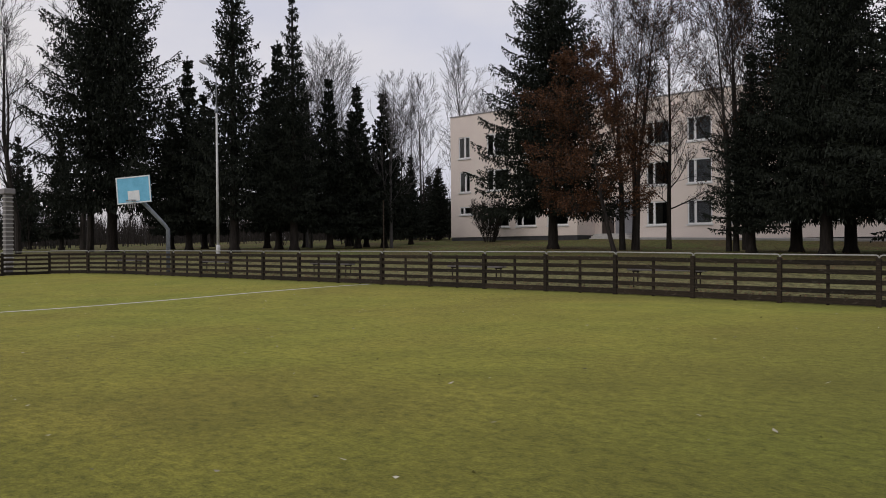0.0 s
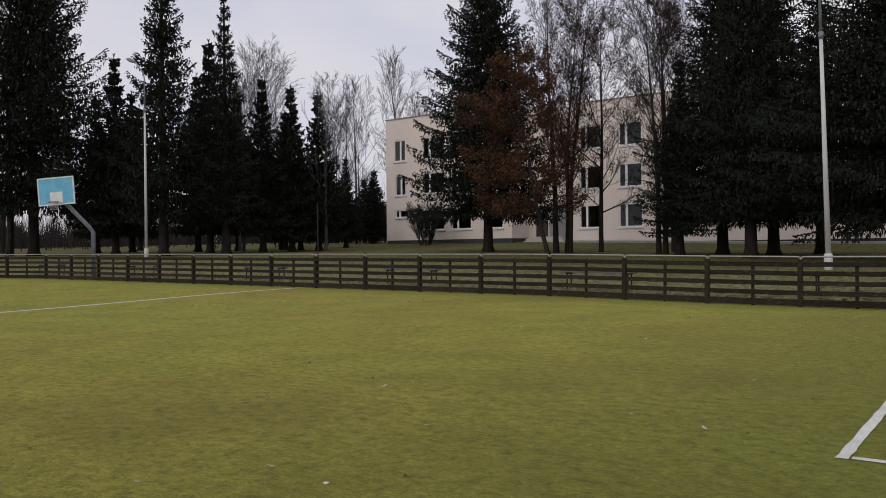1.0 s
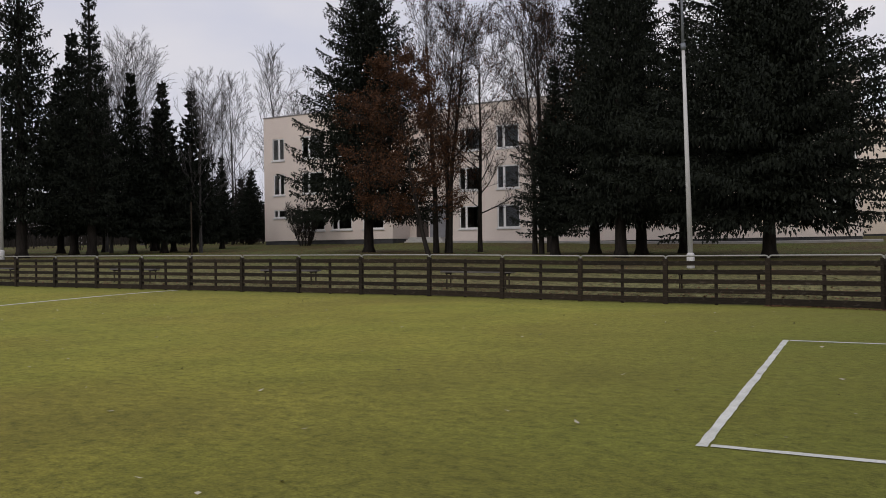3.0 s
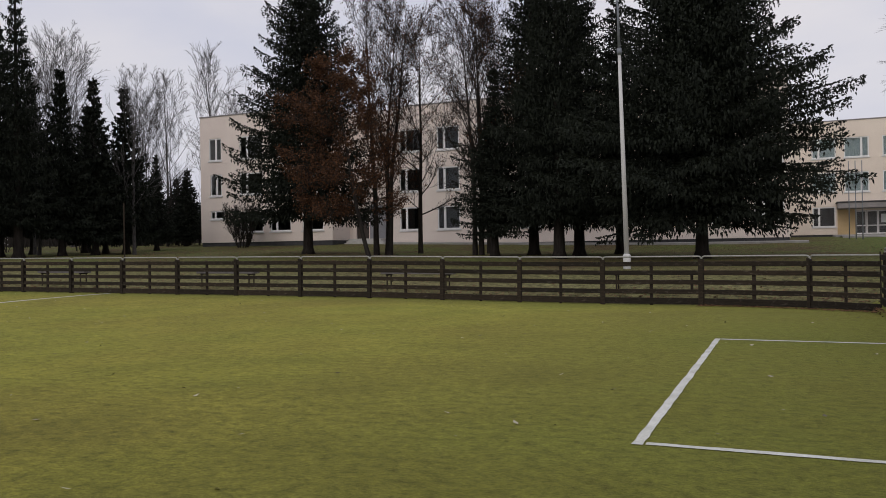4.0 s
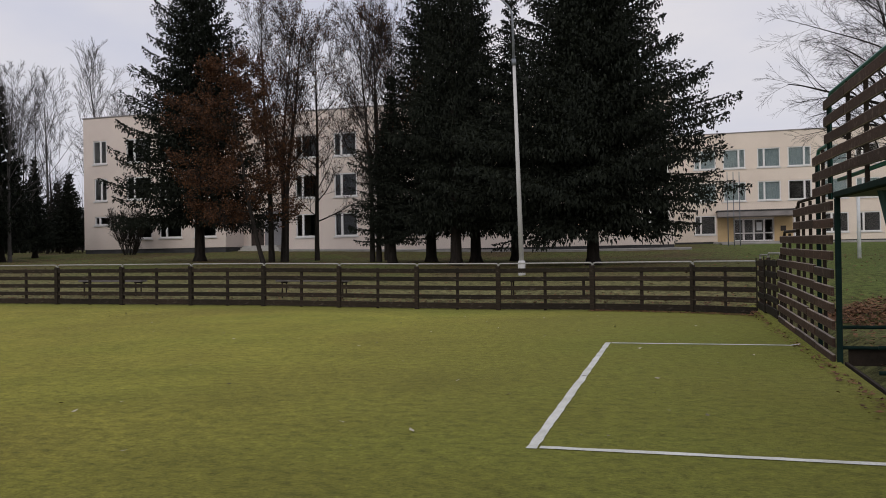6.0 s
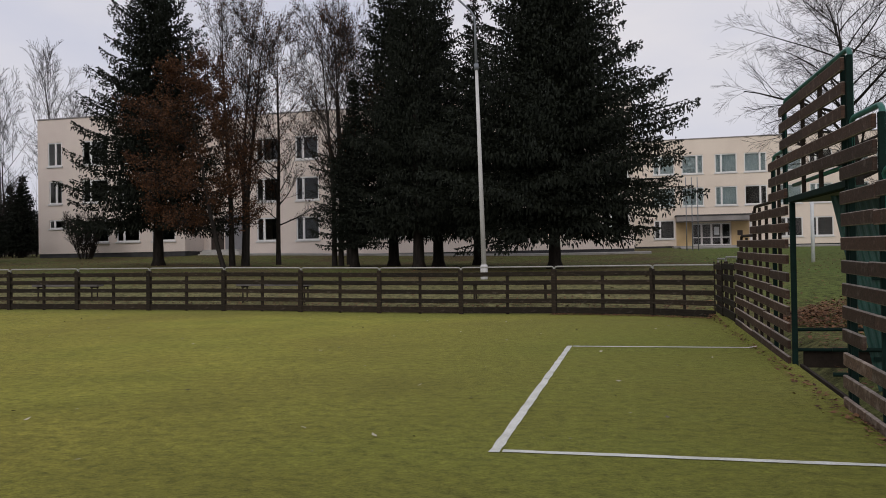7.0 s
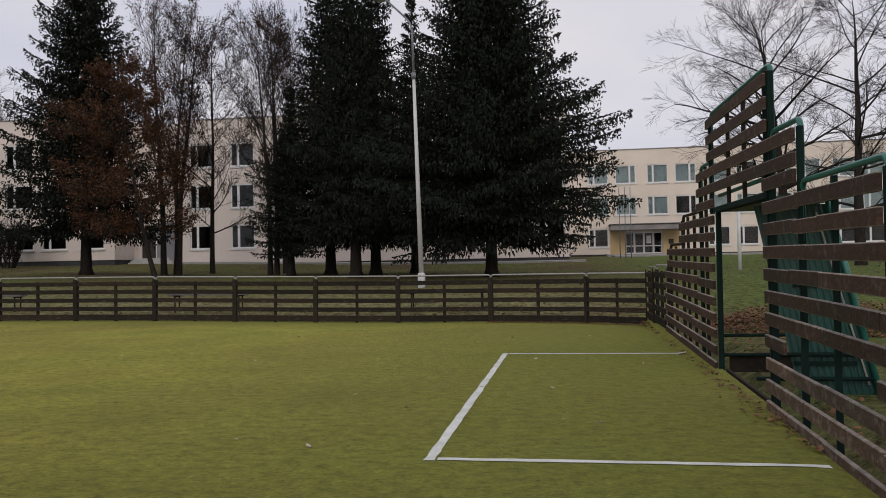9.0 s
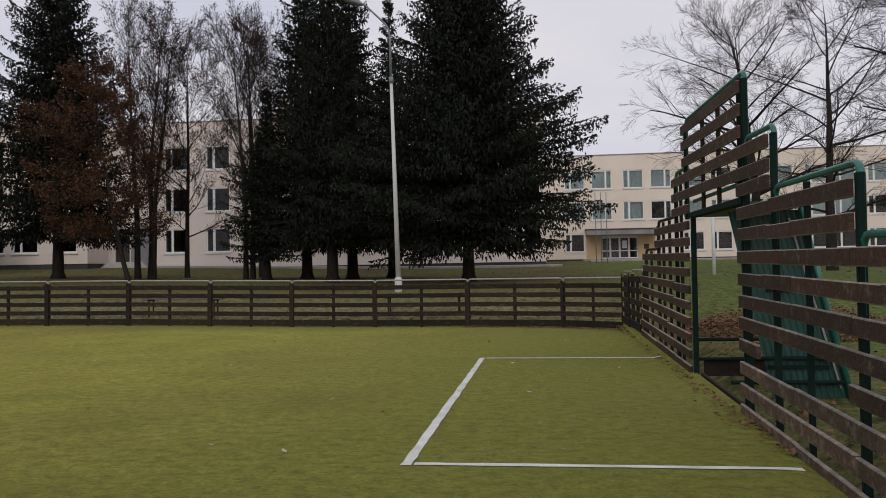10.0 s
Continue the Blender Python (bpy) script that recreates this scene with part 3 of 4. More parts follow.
link_part = thing("school_entrance_bay", "recessed school entrance bay with a dark door and grey wall", "school building")
v, f = wall_mesh(-14.40, -10.20, 1.9, 13.0, [(-13.75, -12.55, 2.4, 4.45)])
link("wall", mesh_of("wall", [(x, 39.6 + y, z) for x, y, z in v], f, PLASTER), link_part)
part("grey_panel", boxed(-12.45, -10.25, 39.56, 39.597, 2.4, 5.2), GREYWALL, link_part, "grey rendered wall panel")
door = part("door", boxed(-13.73, -12.57, 39.68, 39.74, 2.42, 4.43, bevel=0.01), DOOR, link_part, "dark brown entrance door")
part("notice", boxed(-12.95, -12.7, 39.66, 39.677, 3.75, 3.95), WHITE, door, "small white notice")
part("handle", tubed([(-12.72, 39.62, 3.3), (-12.72, 39.62, 3.55)], 0.02), STEEL, door)
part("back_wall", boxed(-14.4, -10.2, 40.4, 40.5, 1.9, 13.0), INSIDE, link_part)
steps = thing("entrance_steps", "worn grey concrete entrance steps", "steps")
for k in range(4):
    part("step", boxed(-14.0 - 0.0, -10.9 + 0.3 * k, 38.6 - 0.32 * k, 39.55, 1.5, 2.40 - 0.17 * k, bevel=0.02), CONCRETE, steps)

porch = thing("entrance_canopy", "flat grey entrance canopy over glazed double doors", "canopy")
part("canopy_slab", boxed(24.0, 31.1, 62.6, 64.99, 4.62, 5.15, bevel=0.03), ROOF, porch)
part("canopy_edge", boxed(23.9, 31.2, 62.5, 64.99, 5.15, 5.25), PLINTH, porch)
part("side_wall", boxed(24.05, 25.55, 64.9, 64.985, 2.2, 4.6), PORCH, porch, "ochre plastered wall")
part("side_wall", boxed(29.35, 31.0, 64.9, 64.985, 2.2, 4.6), PORCH, porch, "ochre plastered wall")
part("support", tubed([(30.9, 62.8, 2.0), (30.9, 62.8, 4.62)], 0.06), WHITE, porch)
part("notice_board", boxed(29.9, 30.4, 64.86, 64.897, 3.2, 3.7), DOOR, porch, "small dark notice board")
doors = thing("entrance_doors", "white-framed glazed entrance doors", "door", at=(0, 65.12, 0))
for k, (a, b) in enumerate(((25.62, 26.5), (26.52, 27.45), (27.47, 28.4), (28.42, 29.28))):
    bm = bmesh.new()
    for q in ((a, b, 2.26, 2.36), (a, b, 4.36, 4.46), (a, b, 3.0, 3.1), (a, a + 0.08, 2.36, 4.36), (b - 0.08, b, 2.36, 4.36)):
        box(bm, q[0], q[1], 0, 0.06, q[2], q[3])
    d = part("door_leaf", bm, FRAME, doors)
    part("pane", boxed(a + 0.08, b - 0.08, 0.02, 0.03, 2.36, 4.36), GLASS, d)
    if k in (2,):
        part("paper_notice", boxed(a + 0.25, b - 0.2, 0.008, 0.018, 3.3, 4.1), WHITE, d, "white paper notices")
tagged(part("forecourt_step", boxed(23.6, 33.0, 60.5, 64.98, 1.6, 2.18, bevel=0.03), PAVING), "concrete landing in front of the entrance", "landing", kind="structure")


def path(name, x0, x1, y0, y1, label):
    xs = [x0 + (x1 - x0) * k / 40 for k in range(41)]
    verts = []
    for x in xs:
        for y in (y0, y1):
            verts.append((x, y, ground_z(x, y) + 0.13))
    for x in xs:
        for y in (y0, y1):
            verts.append((x, y, ground_z(x, y) - 0.2))
    n = len(xs) * 2
    faces = [(2 * k, 2 * k + 2, 2 * k + 3, 2 * k + 1) for k in range(40)]
    faces += [(2 * k, n + 2 * k, n + 2 * k + 2, 2 * k + 2) for k in range(40)] + [(2 * k + 1, 2 * k + 3, n + 2 * k + 3, n + 2 * k + 1) for k in range(40)]
    return tagged(new(name, mesh_of(name, verts, faces, PAVING)), label, "path", kind="structure")


path("pavement_front", -10.0, 21.0, 37.3, 38.8, "narrow concrete path along the school wall")
path("pavement_entrance", 24.0, 60.0, 56.5, 60.4, "concrete forecourt before the school entrance")


# ---- street lamps ----
def street_lamp(x, y, lean, z_top):
    z = ground_z(x, y)
    p = thing("street_lamp", "tall pale concrete street lamp with a curved steel arm", "street lamp", at=(x, y, z), group="street lamps")
    h = z_top - z
    part("foot", tubed([(0, 0, -0.3), (0, 0, 0.45), (0, 0, 0.5)], [0.125, 0.125, 0.10], 12), LAMPPOST, p, "white concrete foot", True)
    part("mast", tubed([(0, 0, 0.4), (lean * 0.82, 0, h * 0.82)], [0.085, 0.052], 12), LAMPPOST, p, "", True)
    part("collar", tubed([(lean * 0.815, 0, h * 0.815), (lean * 0.84, 0, h * 0.84)], [0.078, 0.078], 12), STEEL, p, "", True)
    pts = [(lean * 0.83, 0, h * 0.83), (lean, 0, h)]
    for k in range(1, 6):
        a = radians(44 * k / 5)
        pts.append((lean - 0.7 * (1 - math.cos(a)), 0, h + 0.7 * math.sin(a)))
    pts.append((pts[-1][0] - 0.62, 0, pts[-1][2] + 0.62))
    pts.append((pts[-1][0] - 0.14, 0, pts[-1][2] + 0.08))
    part("arm", tubed(pts, [0.05] + [0.033] * (len(pts) - 1), 8), STEEL, p, "", True)
    e = Vector(pts[-1])
    bm = bmesh.new()
    bmesh.ops.create_uvsphere(bm, u_segments=14, v_segments=8, radius=0.5)
    bmesh.ops.transform(bm, verts=bm.verts[:], matrix=Matrix.Translation(e + Vector((-0.32, 0, 0.10))) @ Matrix.Rotation(radians(22), 4, "Y") @ Matrix.Diagonal((0.85, 0.32, 0.22, 1)))
    part("lamp_head", bm, LAMP, p, "grey lamp head", True)
    return p


street_lamp(14.9, 6.8, -0.17, 9.26)
street_lamp(-20.2, 6.8, -0.05, 11.1)


# ---- basketball stand ----
def basketball(x, y, bx, by, turn):
    z = ground_z(x, y)
    b = thing("basketball_hoop", "sky-blue basketball backboard on a bent grey steel post", "basketball hoop", at=(x, y, z))
    lx, ly = bx - x, by - y
    bz = 4.22 - z
    part("post", tubed([(0, 0, -0.3), (0, 0, 2.1), (lx * 0.12, ly * 0.12, 2.35), (lx, ly, bz - 0.15)], 0.10, 10), STEEL, b, "", True)
    board = Matrix.Translation((lx, ly, bz)) @ Matrix.Rotation(radians(turn), 4, "Z") @ Matrix.Rotation(radians(-4), 4, "Y")

    def add(name, bm, mat, label="", parent=b):
        bmesh.ops.transform(bm, verts=bm.verts[:], matrix=board)
        return part(name, bm, mat, parent, label)

    k = add("backboard", boxed(-0.88, 0.88, -0.13, -0.09, -0.62, 0.66, bevel=0.01), BLUE, "sky-blue painted backboard")
    bm = bmesh.new()
    for q in ((-0.88, 0.88, -0.62, -0.56), (-0.88, 0.88, 0.60, 0.66), (-0.88, -0.82, -0.56, 0.60), (0.82, 0.88, -0.56, 0.60)):
        box(bm, q[0], q[1], -0.142, -0.134, q[2], q[3])
    add("border", bm, WHITE, "white border", k)
    add("target", boxed(-0.30, 0.30, -0.142, -0.134, -0.52, -0.02), WHITE, "white target square", k)
    bm = bmesh.new()
    ring = [(0.225 * math.cos(2 * math.pi * q / 16), -0.40 + 0.225 * math.sin(2 * math.pi * q / 16), -0.50) for q in range(17)]
    tube(bm, ring, 0.014, 6, False)
    box(bm, -0.08, 0.08, -0.2, -0.134, -0.53, -0.47)
    add("rim", bm, STEEL, "grey steel rim")
    bm = bmesh.new()
    for q in range(12):
        a0, a1 = 2 * math.pi * q / 12, 2 * math.pi * (q + 0.5) / 12
        for e in (1, -1):
            a2 = a0 + e * (a1 - a0) * 1.4
            tube(bm, [(0.22 * math.cos(a0), -0.40 + 0.22 * math.sin(a0), -0.51), (0.15 * math.cos(a2), -0.40 + 0.15 * math.sin(a2), -0.86)], 0.006, 3, False)
    add("net", bm, NET, "pale cord net")
    bm = bmesh.new()
    tube(bm, [(-0.5, -0.08, -0.3), (0, 0.0, -0.15), (0.5, -0.08, -0.3)], 0.03, 6)
    tube(bm, [(-0.5, -0.08, 0.4), (0, 0.0, -0.1), (0.5, -0.08, 0.4)], 0.03, 6)
    add("bracket", bm, STEEL)
    return b


basketball(-15.72, 1.0, -16.35, -0.35, 31)


# ---- benches ----
def bench():
    b = thing("bench", "plain dark plank bench on thin steel legs behind the fence", "bench", group="benches along the fence")
    part("seat", boxed(-1.15, 1.15, -0.17, -0.02, 0.46, 0.53, bevel=0.008), BENCH, b)
    part("seat", boxed(-1.15, 1.15, 0.02, 0.17, 0.46, 0.53, bevel=0.008), BENCH, b)
    for x in (-0.95, 0.95):
        for y in (-0.13, 0.13):
            part("leg", tubed([(x, y, -0.2), (x, y, 0.46)], 0.022), POST, b)
        part("crosspiece", boxed(x - 0.03, x + 0.03, -0.17, 0.17, 0.42, 0.459), POST, b)
    return b


first = bench()
for k, x in enumerate((9.75, 16.55, 2.85, -4.5, -12.6, -20.6)):
    m = pose(x, 1.6, turf_z(x) + 0.15, 0, 0.34 if x < 12 else 0, 0)
    if k:
        copy_thing(first, m)
    else:
        first.matrix_basis = m

# ---- slender posts ----
halfway = thing("halfway_pole", "thin dark steel pole at the halfway line", "pole", at=(-0.1, 0.12, turf_z(0)))
part("shaft", tubed([(0, 0, -0.1), (0, 0, 2.95)], 0.022), POST, halfway)
white = thing("white_post", "short white post standing in the grass", "post", at=(27.8, 20.0, ground_z(27.8, 20)))
part("shaft", tubed([(0, 0, -0.1), (0, 0, 2.75), (0, 0, 2.8)], [0.09, 0.075, 0.02], 10), WHITE, white, "", True)
for x in (24.0, 24.45, 24.9):
    fp = thing("flagpole", "thin bare grey flagpole before the school entrance", "flagpole", at=(x, 48.0, ground_z(x, 48)), group="flagpoles")
    part("shaft", tubed([(0, 0, -0.2), (0, 0, 5.9)], [0.045, 0.03], 8), STEEL, fp, "", True)

tower = thing("slatted_column", "tall weathered column with pale horizontal slats and a cap", "column", at=(-26.0, -2.4, ground_z(-26, -2.4)))
part("core", boxed(-0.18, 0.18, -0.18, 0.18, -0.2, 4.2), BENCH, tower)
for k in range(17):
    part("slat", boxed(-0.22, 0.22, -0.22, 0.22, 0.3 + 0.23 * k, 0.36 + 0.23 * k, bevel=0.01), CONCRETE, tower)
part("cap", boxed(-0.30, 0.30, -0.30, 0.30, 4.2, 4.5, bevel=0.03), ROOF, tower)


# ---- trees ----
def sprays(name, P, D, L, W, mat, seed):
    """Small pointed needle sprays at P along D, L long and W wide, every third one crossed."""
    rnd = np.random.RandomState(seed)
    S = np.cross(D, rnd.normal(size=D.shape))
    S /= np.linalg.norm(S, axis=1)[:, None] + 1e-9
    third = slice(None, None, 3)
    P2, D2, L2, W2, S2 = P[third], D[third], L[third] * 0.9, W[third], np.cross(D, S)[third]
    P, D, L, W, S = (np.concatenate(k) for k in ((P, P2), (D, D2), (L, L2), (W, W2), (S, S2)))
    mid = P + D * (L * 0.4)[:, None]
    end = P + D * L[:, None] + np.array((0, 0, -0.10)) * L[:, None]
    w = S * W[:, None]
    V = np.stack((P, mid + w, end, mid - w), axis=1).reshape(-1, 3)
    return mesh_of(name, V.tolist(), np.arange(len(V)).reshape(-1, 4).tolist(), mat)


def spruce_mesh(seed, height, profile, clear, dense=44, size=1.0, slope=(-0.38, 0.45), curl=0.22, gap=0.46, hang=0.5, even=0.6, many=9):
    """Crown of a spruce: tiers of boughs that sink and turn up at their ends, hung with needle sprays.
    profile: (height, reach) pairs, from the lowest bough to the top."""
    rnd = np.random.RandomState(seed)
    hs, rs = [p[0] for p in profile], [p[1] for p in profile]
    P, D, L, W = [], [], [], []
    z, turn = clear, 0.0
    while z < height - 0.25:
        u = (z - clear) / (height - clear)
        n = int(many - 4 * u)
        turn += 0.9
        for k in range(n):
            a = turn + 2 * math.pi * k / n + rnd.uniform(-0.3, 0.3)
            s0 = slope[0] + (slope[1] - slope[0]) * u ** 0.8 + rnd.uniform(-0.10, 0.10)
            zz = z + rnd.uniform(-0.10, 0.16)
            ln = 1.0
            for _ in range(3):
                ln = max(0.25, float(np.interp(zz + ln * (s0 + curl), hs, rs)))
            ln *= rnd.uniform(even, 0.88) if rnd.rand() < 0.45 else rnd.uniform(0.88, 1.12)
            out, lat = np.array((math.cos(a), math.sin(a), 0)), np.array((-math.sin(a), math.cos(a), 0))
            m = int(dense * ln * (0.55 + 0.45 * min(1.0, ln / 2.0))) + 14
            v = 0.04 + 0.96 * rnd.rand(m) ** 0.9
            w = np.sign(rnd.uniform(-1, 1, m)) * rnd.rand(m) ** 1.3
            reach = np.minimum(0.30 * ln * (1 - v) ** 0.5 + 0.13, 1.15)
            h = ln * (s0 * v + curl * v ** 2.4) - 0.22 * np.abs(w) * reach
            side = np.abs(w) * reach
            p = out * (ln * v * 0.97 + 0.35 * side)[:, None] + lat * (w * reach)[:, None]
            droop = rnd.rand(m) < hang * (1 - 0.35 * v)
            p[:, 2] = zz + h - np.where(droop, rnd.rand(m) * 0.55 * (1 - 0.6 * v) * min(1.0, ln / 2.5), 0.0)
            d = np.where(droop[:, None], np.array((0, 0, -1.0)) + 0.25 * out + 0.28 * rnd.normal(size=(m, 3)),
                         out * rnd.uniform(0.4, 1.1, m)[:, None] + lat * (np.sign(w) * rnd.uniform(0.1, 0.9, m))[:, None] + np.array((0, 0, 1)) * (rnd.uniform(-0.35, 0.2, m) + 0.5 * u + 0.35 * v)[:, None])
            d /= np.linalg.norm(d, axis=1)[:, None]
            P.append(p)
            D.append(d)
            L.append(rnd.uniform(0.14, 0.32, m) * np.where(droop, 1.15, 1.0) * (1.0 - 0.4 * v) * size ** 0.6)
            W.append(rnd.uniform(0.026, 0.044, m) * (1.75 - 0.75 * v) * size)
        z += gap * rnd.uniform(0.75, 1.2) * (1.0 - 0.35 * u)
    # upright leader
    m = 40
    q = np.zeros((m, 3))
    q[:, 2] = height - 1.1 * rnd.rand(m)
    d = rnd.normal(size=(m, 3)) * 0.3 + np.array((0, 0, 0.8))
    P.append(q), D.append(d / np.linalg.norm(d, axis=1)[:, None]), L.append(np.full(m, 0.26)), W.append(np.full(m, 0.03))
    return sprays("crown", np.concatenate(P), np.concatenate(D), np.concatenate(L), np.concatenate(W), NEEDLE, seed)


def trunk_bmesh(height, r, sides=10, bend=0.0, flare=1.9):
    pts, rad = [], []
    for k in range(9):
        u = k / 8
        pts.append((bend * math.sin(u * 2.4), bend * 0.6 * math.sin(u * 3.1 + 1) - bend * 0.5, -0.25 + u * height))
        rad.append(r * (1 - 0.9 * u) * (flare if k == 0 else 1.0) + 0.012)
    pts.insert(1, (0, 0 + pts[0][1] * 0.6, 0.35))
    rad.insert(1, r * 1.12)
    return tubed(pts, rad, sides)


def cone(h, r, clear):
    """A slim spruce outline."""
    return [(clear, r * 0.80), (clear + 0.10 * h, r), (h * 0.45, r * 0.76), (h * 0.70, r * 0.38), (h * 0.88, r * 0.13), (h, 0.05)]


CROWNS = {}
SPRUCE_KINDS = {
    "lone": dict(height=16.9, profile=[(0.9, 2.8), (1.7, 4.4), (3.0, 6.5), (4.2, 7.4), (5.2, 7.2), (7.0, 6.0), (9.2, 4.7), (10.8, 3.9), (12.6, 2.8), (15, 1.3), (16.9, 0.1)], many=12, clear=2.5, dense=84, slope=(-0.46, 0.60), curl=0.16, gap=0.46, even=0.7),
    "school": dict(height=19.2, profile=[(1.8, 3.8), (2.8, 5.5), (5.9, 5.0), (9.6, 3.9), (13, 2.9), (15.3, 1.9), (17.5, 0.9), (19.2, 0.1)], many=10, clear=3.2, dense=88, slope=(-0.50, 0.22), curl=0.36, gap=0.64, hang=0.42),
    "group": dict(height=18.0, profile=[(1.4, 3.0), (2.6, 4.2), (6.5, 4.0), (9, 2.8), (12, 1.9), (15, 1.1), (18, 0.1)], clear=2.6, dense=70, slope=(-0.44, 0.32), gap=0.62),
    "slim": dict(height=18.0, profile=cone(18, 3.4, 2.2), clear=2.6, dense=74, slope=(-0.42, 0.22), curl=0.34, gap=0.78),
    "wood": dict(height=14.0, profile=cone(14, 3.1, 1.8), clear=2.2, dense=54, size=1.45, slope=(-0.42, 0.30), gap=0.70),
    "young": dict(height=11.0, profile=cone(11, 2.5, 1.2), clear=1.6, dense=50, size=1.45, slope=(-0.35, 0.35), gap=0.62),
}


def spruce(x, y, top, kind, wide=1.0, rz=0.0, label="tall dark green spruce with drooping boughs"):
    z = ground_z(x, y)
    h = top - z
    o = SPRUCE_KINDS[kind]
    if kind not in CROWNS:
        CROWNS[kind] = spruce_mesh(11 + len(CROWNS), **o)
    t = thing("spruce", label, "spruce tree", at=(x, y, z), rz=rz, group="spruces")
    k = h / o["height"]
    c = link("crown", CROWNS[kind], t)
    c.scale = (k * wide, k * wide, k)
    part("trunk", trunk_bmesh(h * 0.97, 0.11 + h * 0.0085), BARK, t, "", True)
    return t


def bare_mesh(seed, height, r0, stems=((0, 0, 0, 0, 1),), first=0.2, angle=(24, 42), reach=0.34, lift=0.5, kids=(22, 7, 6, 3), twig=0.0075, sway=0.05, limb=(0.28, 0.46)):
    """Leafless tree. stems: (x, y, lean x, lean y, share of the height). angle: limbs from upright, degrees.
    lift: how far limbs bend up (or down, below 0). Returns limb and twig geometry and points along the twigs."""
    rnd = random.Random(seed)
    thick, thin, tips = ([], []), ([], []), []

    def skin(pts, r_a, r_b):
        n = 8 if r_a > 0.08 else (5 if r_a > 0.025 else 3)
        V, F = thin if r_a < 0.025 else thick
        u = None
        base = len(V)
        for i, p in enumerate(pts):
            d = (pts[min(i + 1, len(pts) - 1)] - pts[max(i - 1, 0)]).normalized()
            u = d.orthogonal().normalized() if u is None else (u - d * u.dot(d)).normalized()
            w = d.cross(u)
            r = r_a + (r_b - r_a) * i / (len(pts) - 1)
            for j in range(n):
                g = 2 * math.pi * j / n
                V.append(p + r * (math.cos(g) * u + math.sin(g) * w))
        for i in range(len(pts) - 1):
            for j in range(n):
                F.append((base + i * n + j, base + i * n + (j + 1) % n, base + (i + 1) * n + (j + 1) % n, base + (i + 1) * n + j))

    def run(p, d, ln, n, wob, up):
        pts = [p]
        for _ in range(n):
            d = (d + Vector((rnd.gauss(0, wob), rnd.gauss(0, wob), rnd.gauss(0, wob * 0.6) + up / n))).normalized()
            pts.append(pts[-1] + d * (ln / n))
        return pts

    def branch(p, d, ln, r, level):
        n = (7, 5, 3, 2)[level]
        pts = run(p, d, ln, n, (0.08, 0.09, 0.10, 0.12)[level], lift * (1.0, 0.7, 0.5, 0.3)[level])
        skin(pts, r, max(twig * 0.7, r * 0.28))
        if level == 3 or kids[level + 1:] == ():
            tips.extend(pts[1:])
            return
        many = kids[level + 1]
        for j in range(many):
            f = 0.18 + 0.80 * (j + rnd.random()) / many
            i = min(int(f * n), n - 1)
            at = pts[i].lerp(pts[i + 1], f * n - i)
            dd = (pts[i + 1] - pts[i]).normalized()
            side = Matrix.Rotation(rnd.uniform(0, 6.283), 3, dd) @ dd.orthogonal().normalized()
            k = rnd.uniform(0.38, 0.78)
            branch(at, (dd + side * k).normalized(), ln * rnd.uniform(0.38, 0.64) * (1.1 - 0.45 * f), max(twig, r * (1 - 0.65 * f) * rnd.uniform(0.34, 0.5)), level + 1)

    for sx, sy, lx, ly, share in stems:
        hh = height * share
        pts = run(Vector((sx, sy, -0.25)), Vector((lx, ly, 1)).normalized(), hh, 12, sway, 0.35)
        rr = r0 * (0.6 + 0.4 * share)
        skin([pts[0] - Vector((0, 0, 0.1))] + pts[:2], rr * 1.5, rr)
        skin(pts[1:], rr, twig)
        for j in range(kids[0]):
            f = first + (0.97 - first) * (j + rnd.random()) / kids[0]
            i = min(int(f * 12), 11)
            at = pts[i].lerp(pts[i + 1], f * 12 - i)
            g = (f - first) / (1 - first)
            az = 2.399 * j + rnd.uniform(-0.5, 0.5)
            op = radians(rnd.uniform(*angle) * (1.12 - 0.35 * g))
            d = Vector((math.cos(az) * math.sin(op), math.sin(az) * math.sin(op), math.cos(op)))
            ln = reach * hh * (0.62 + 1.3 * g - 1.55 * g * g) * rnd.uniform(0.75, 1.15)
            branch(at, d, ln, max(twig * 1.6, rr * (1 - 0.86 * f) * rnd.uniform(*limb)), 0)
    return thick, thin, tips


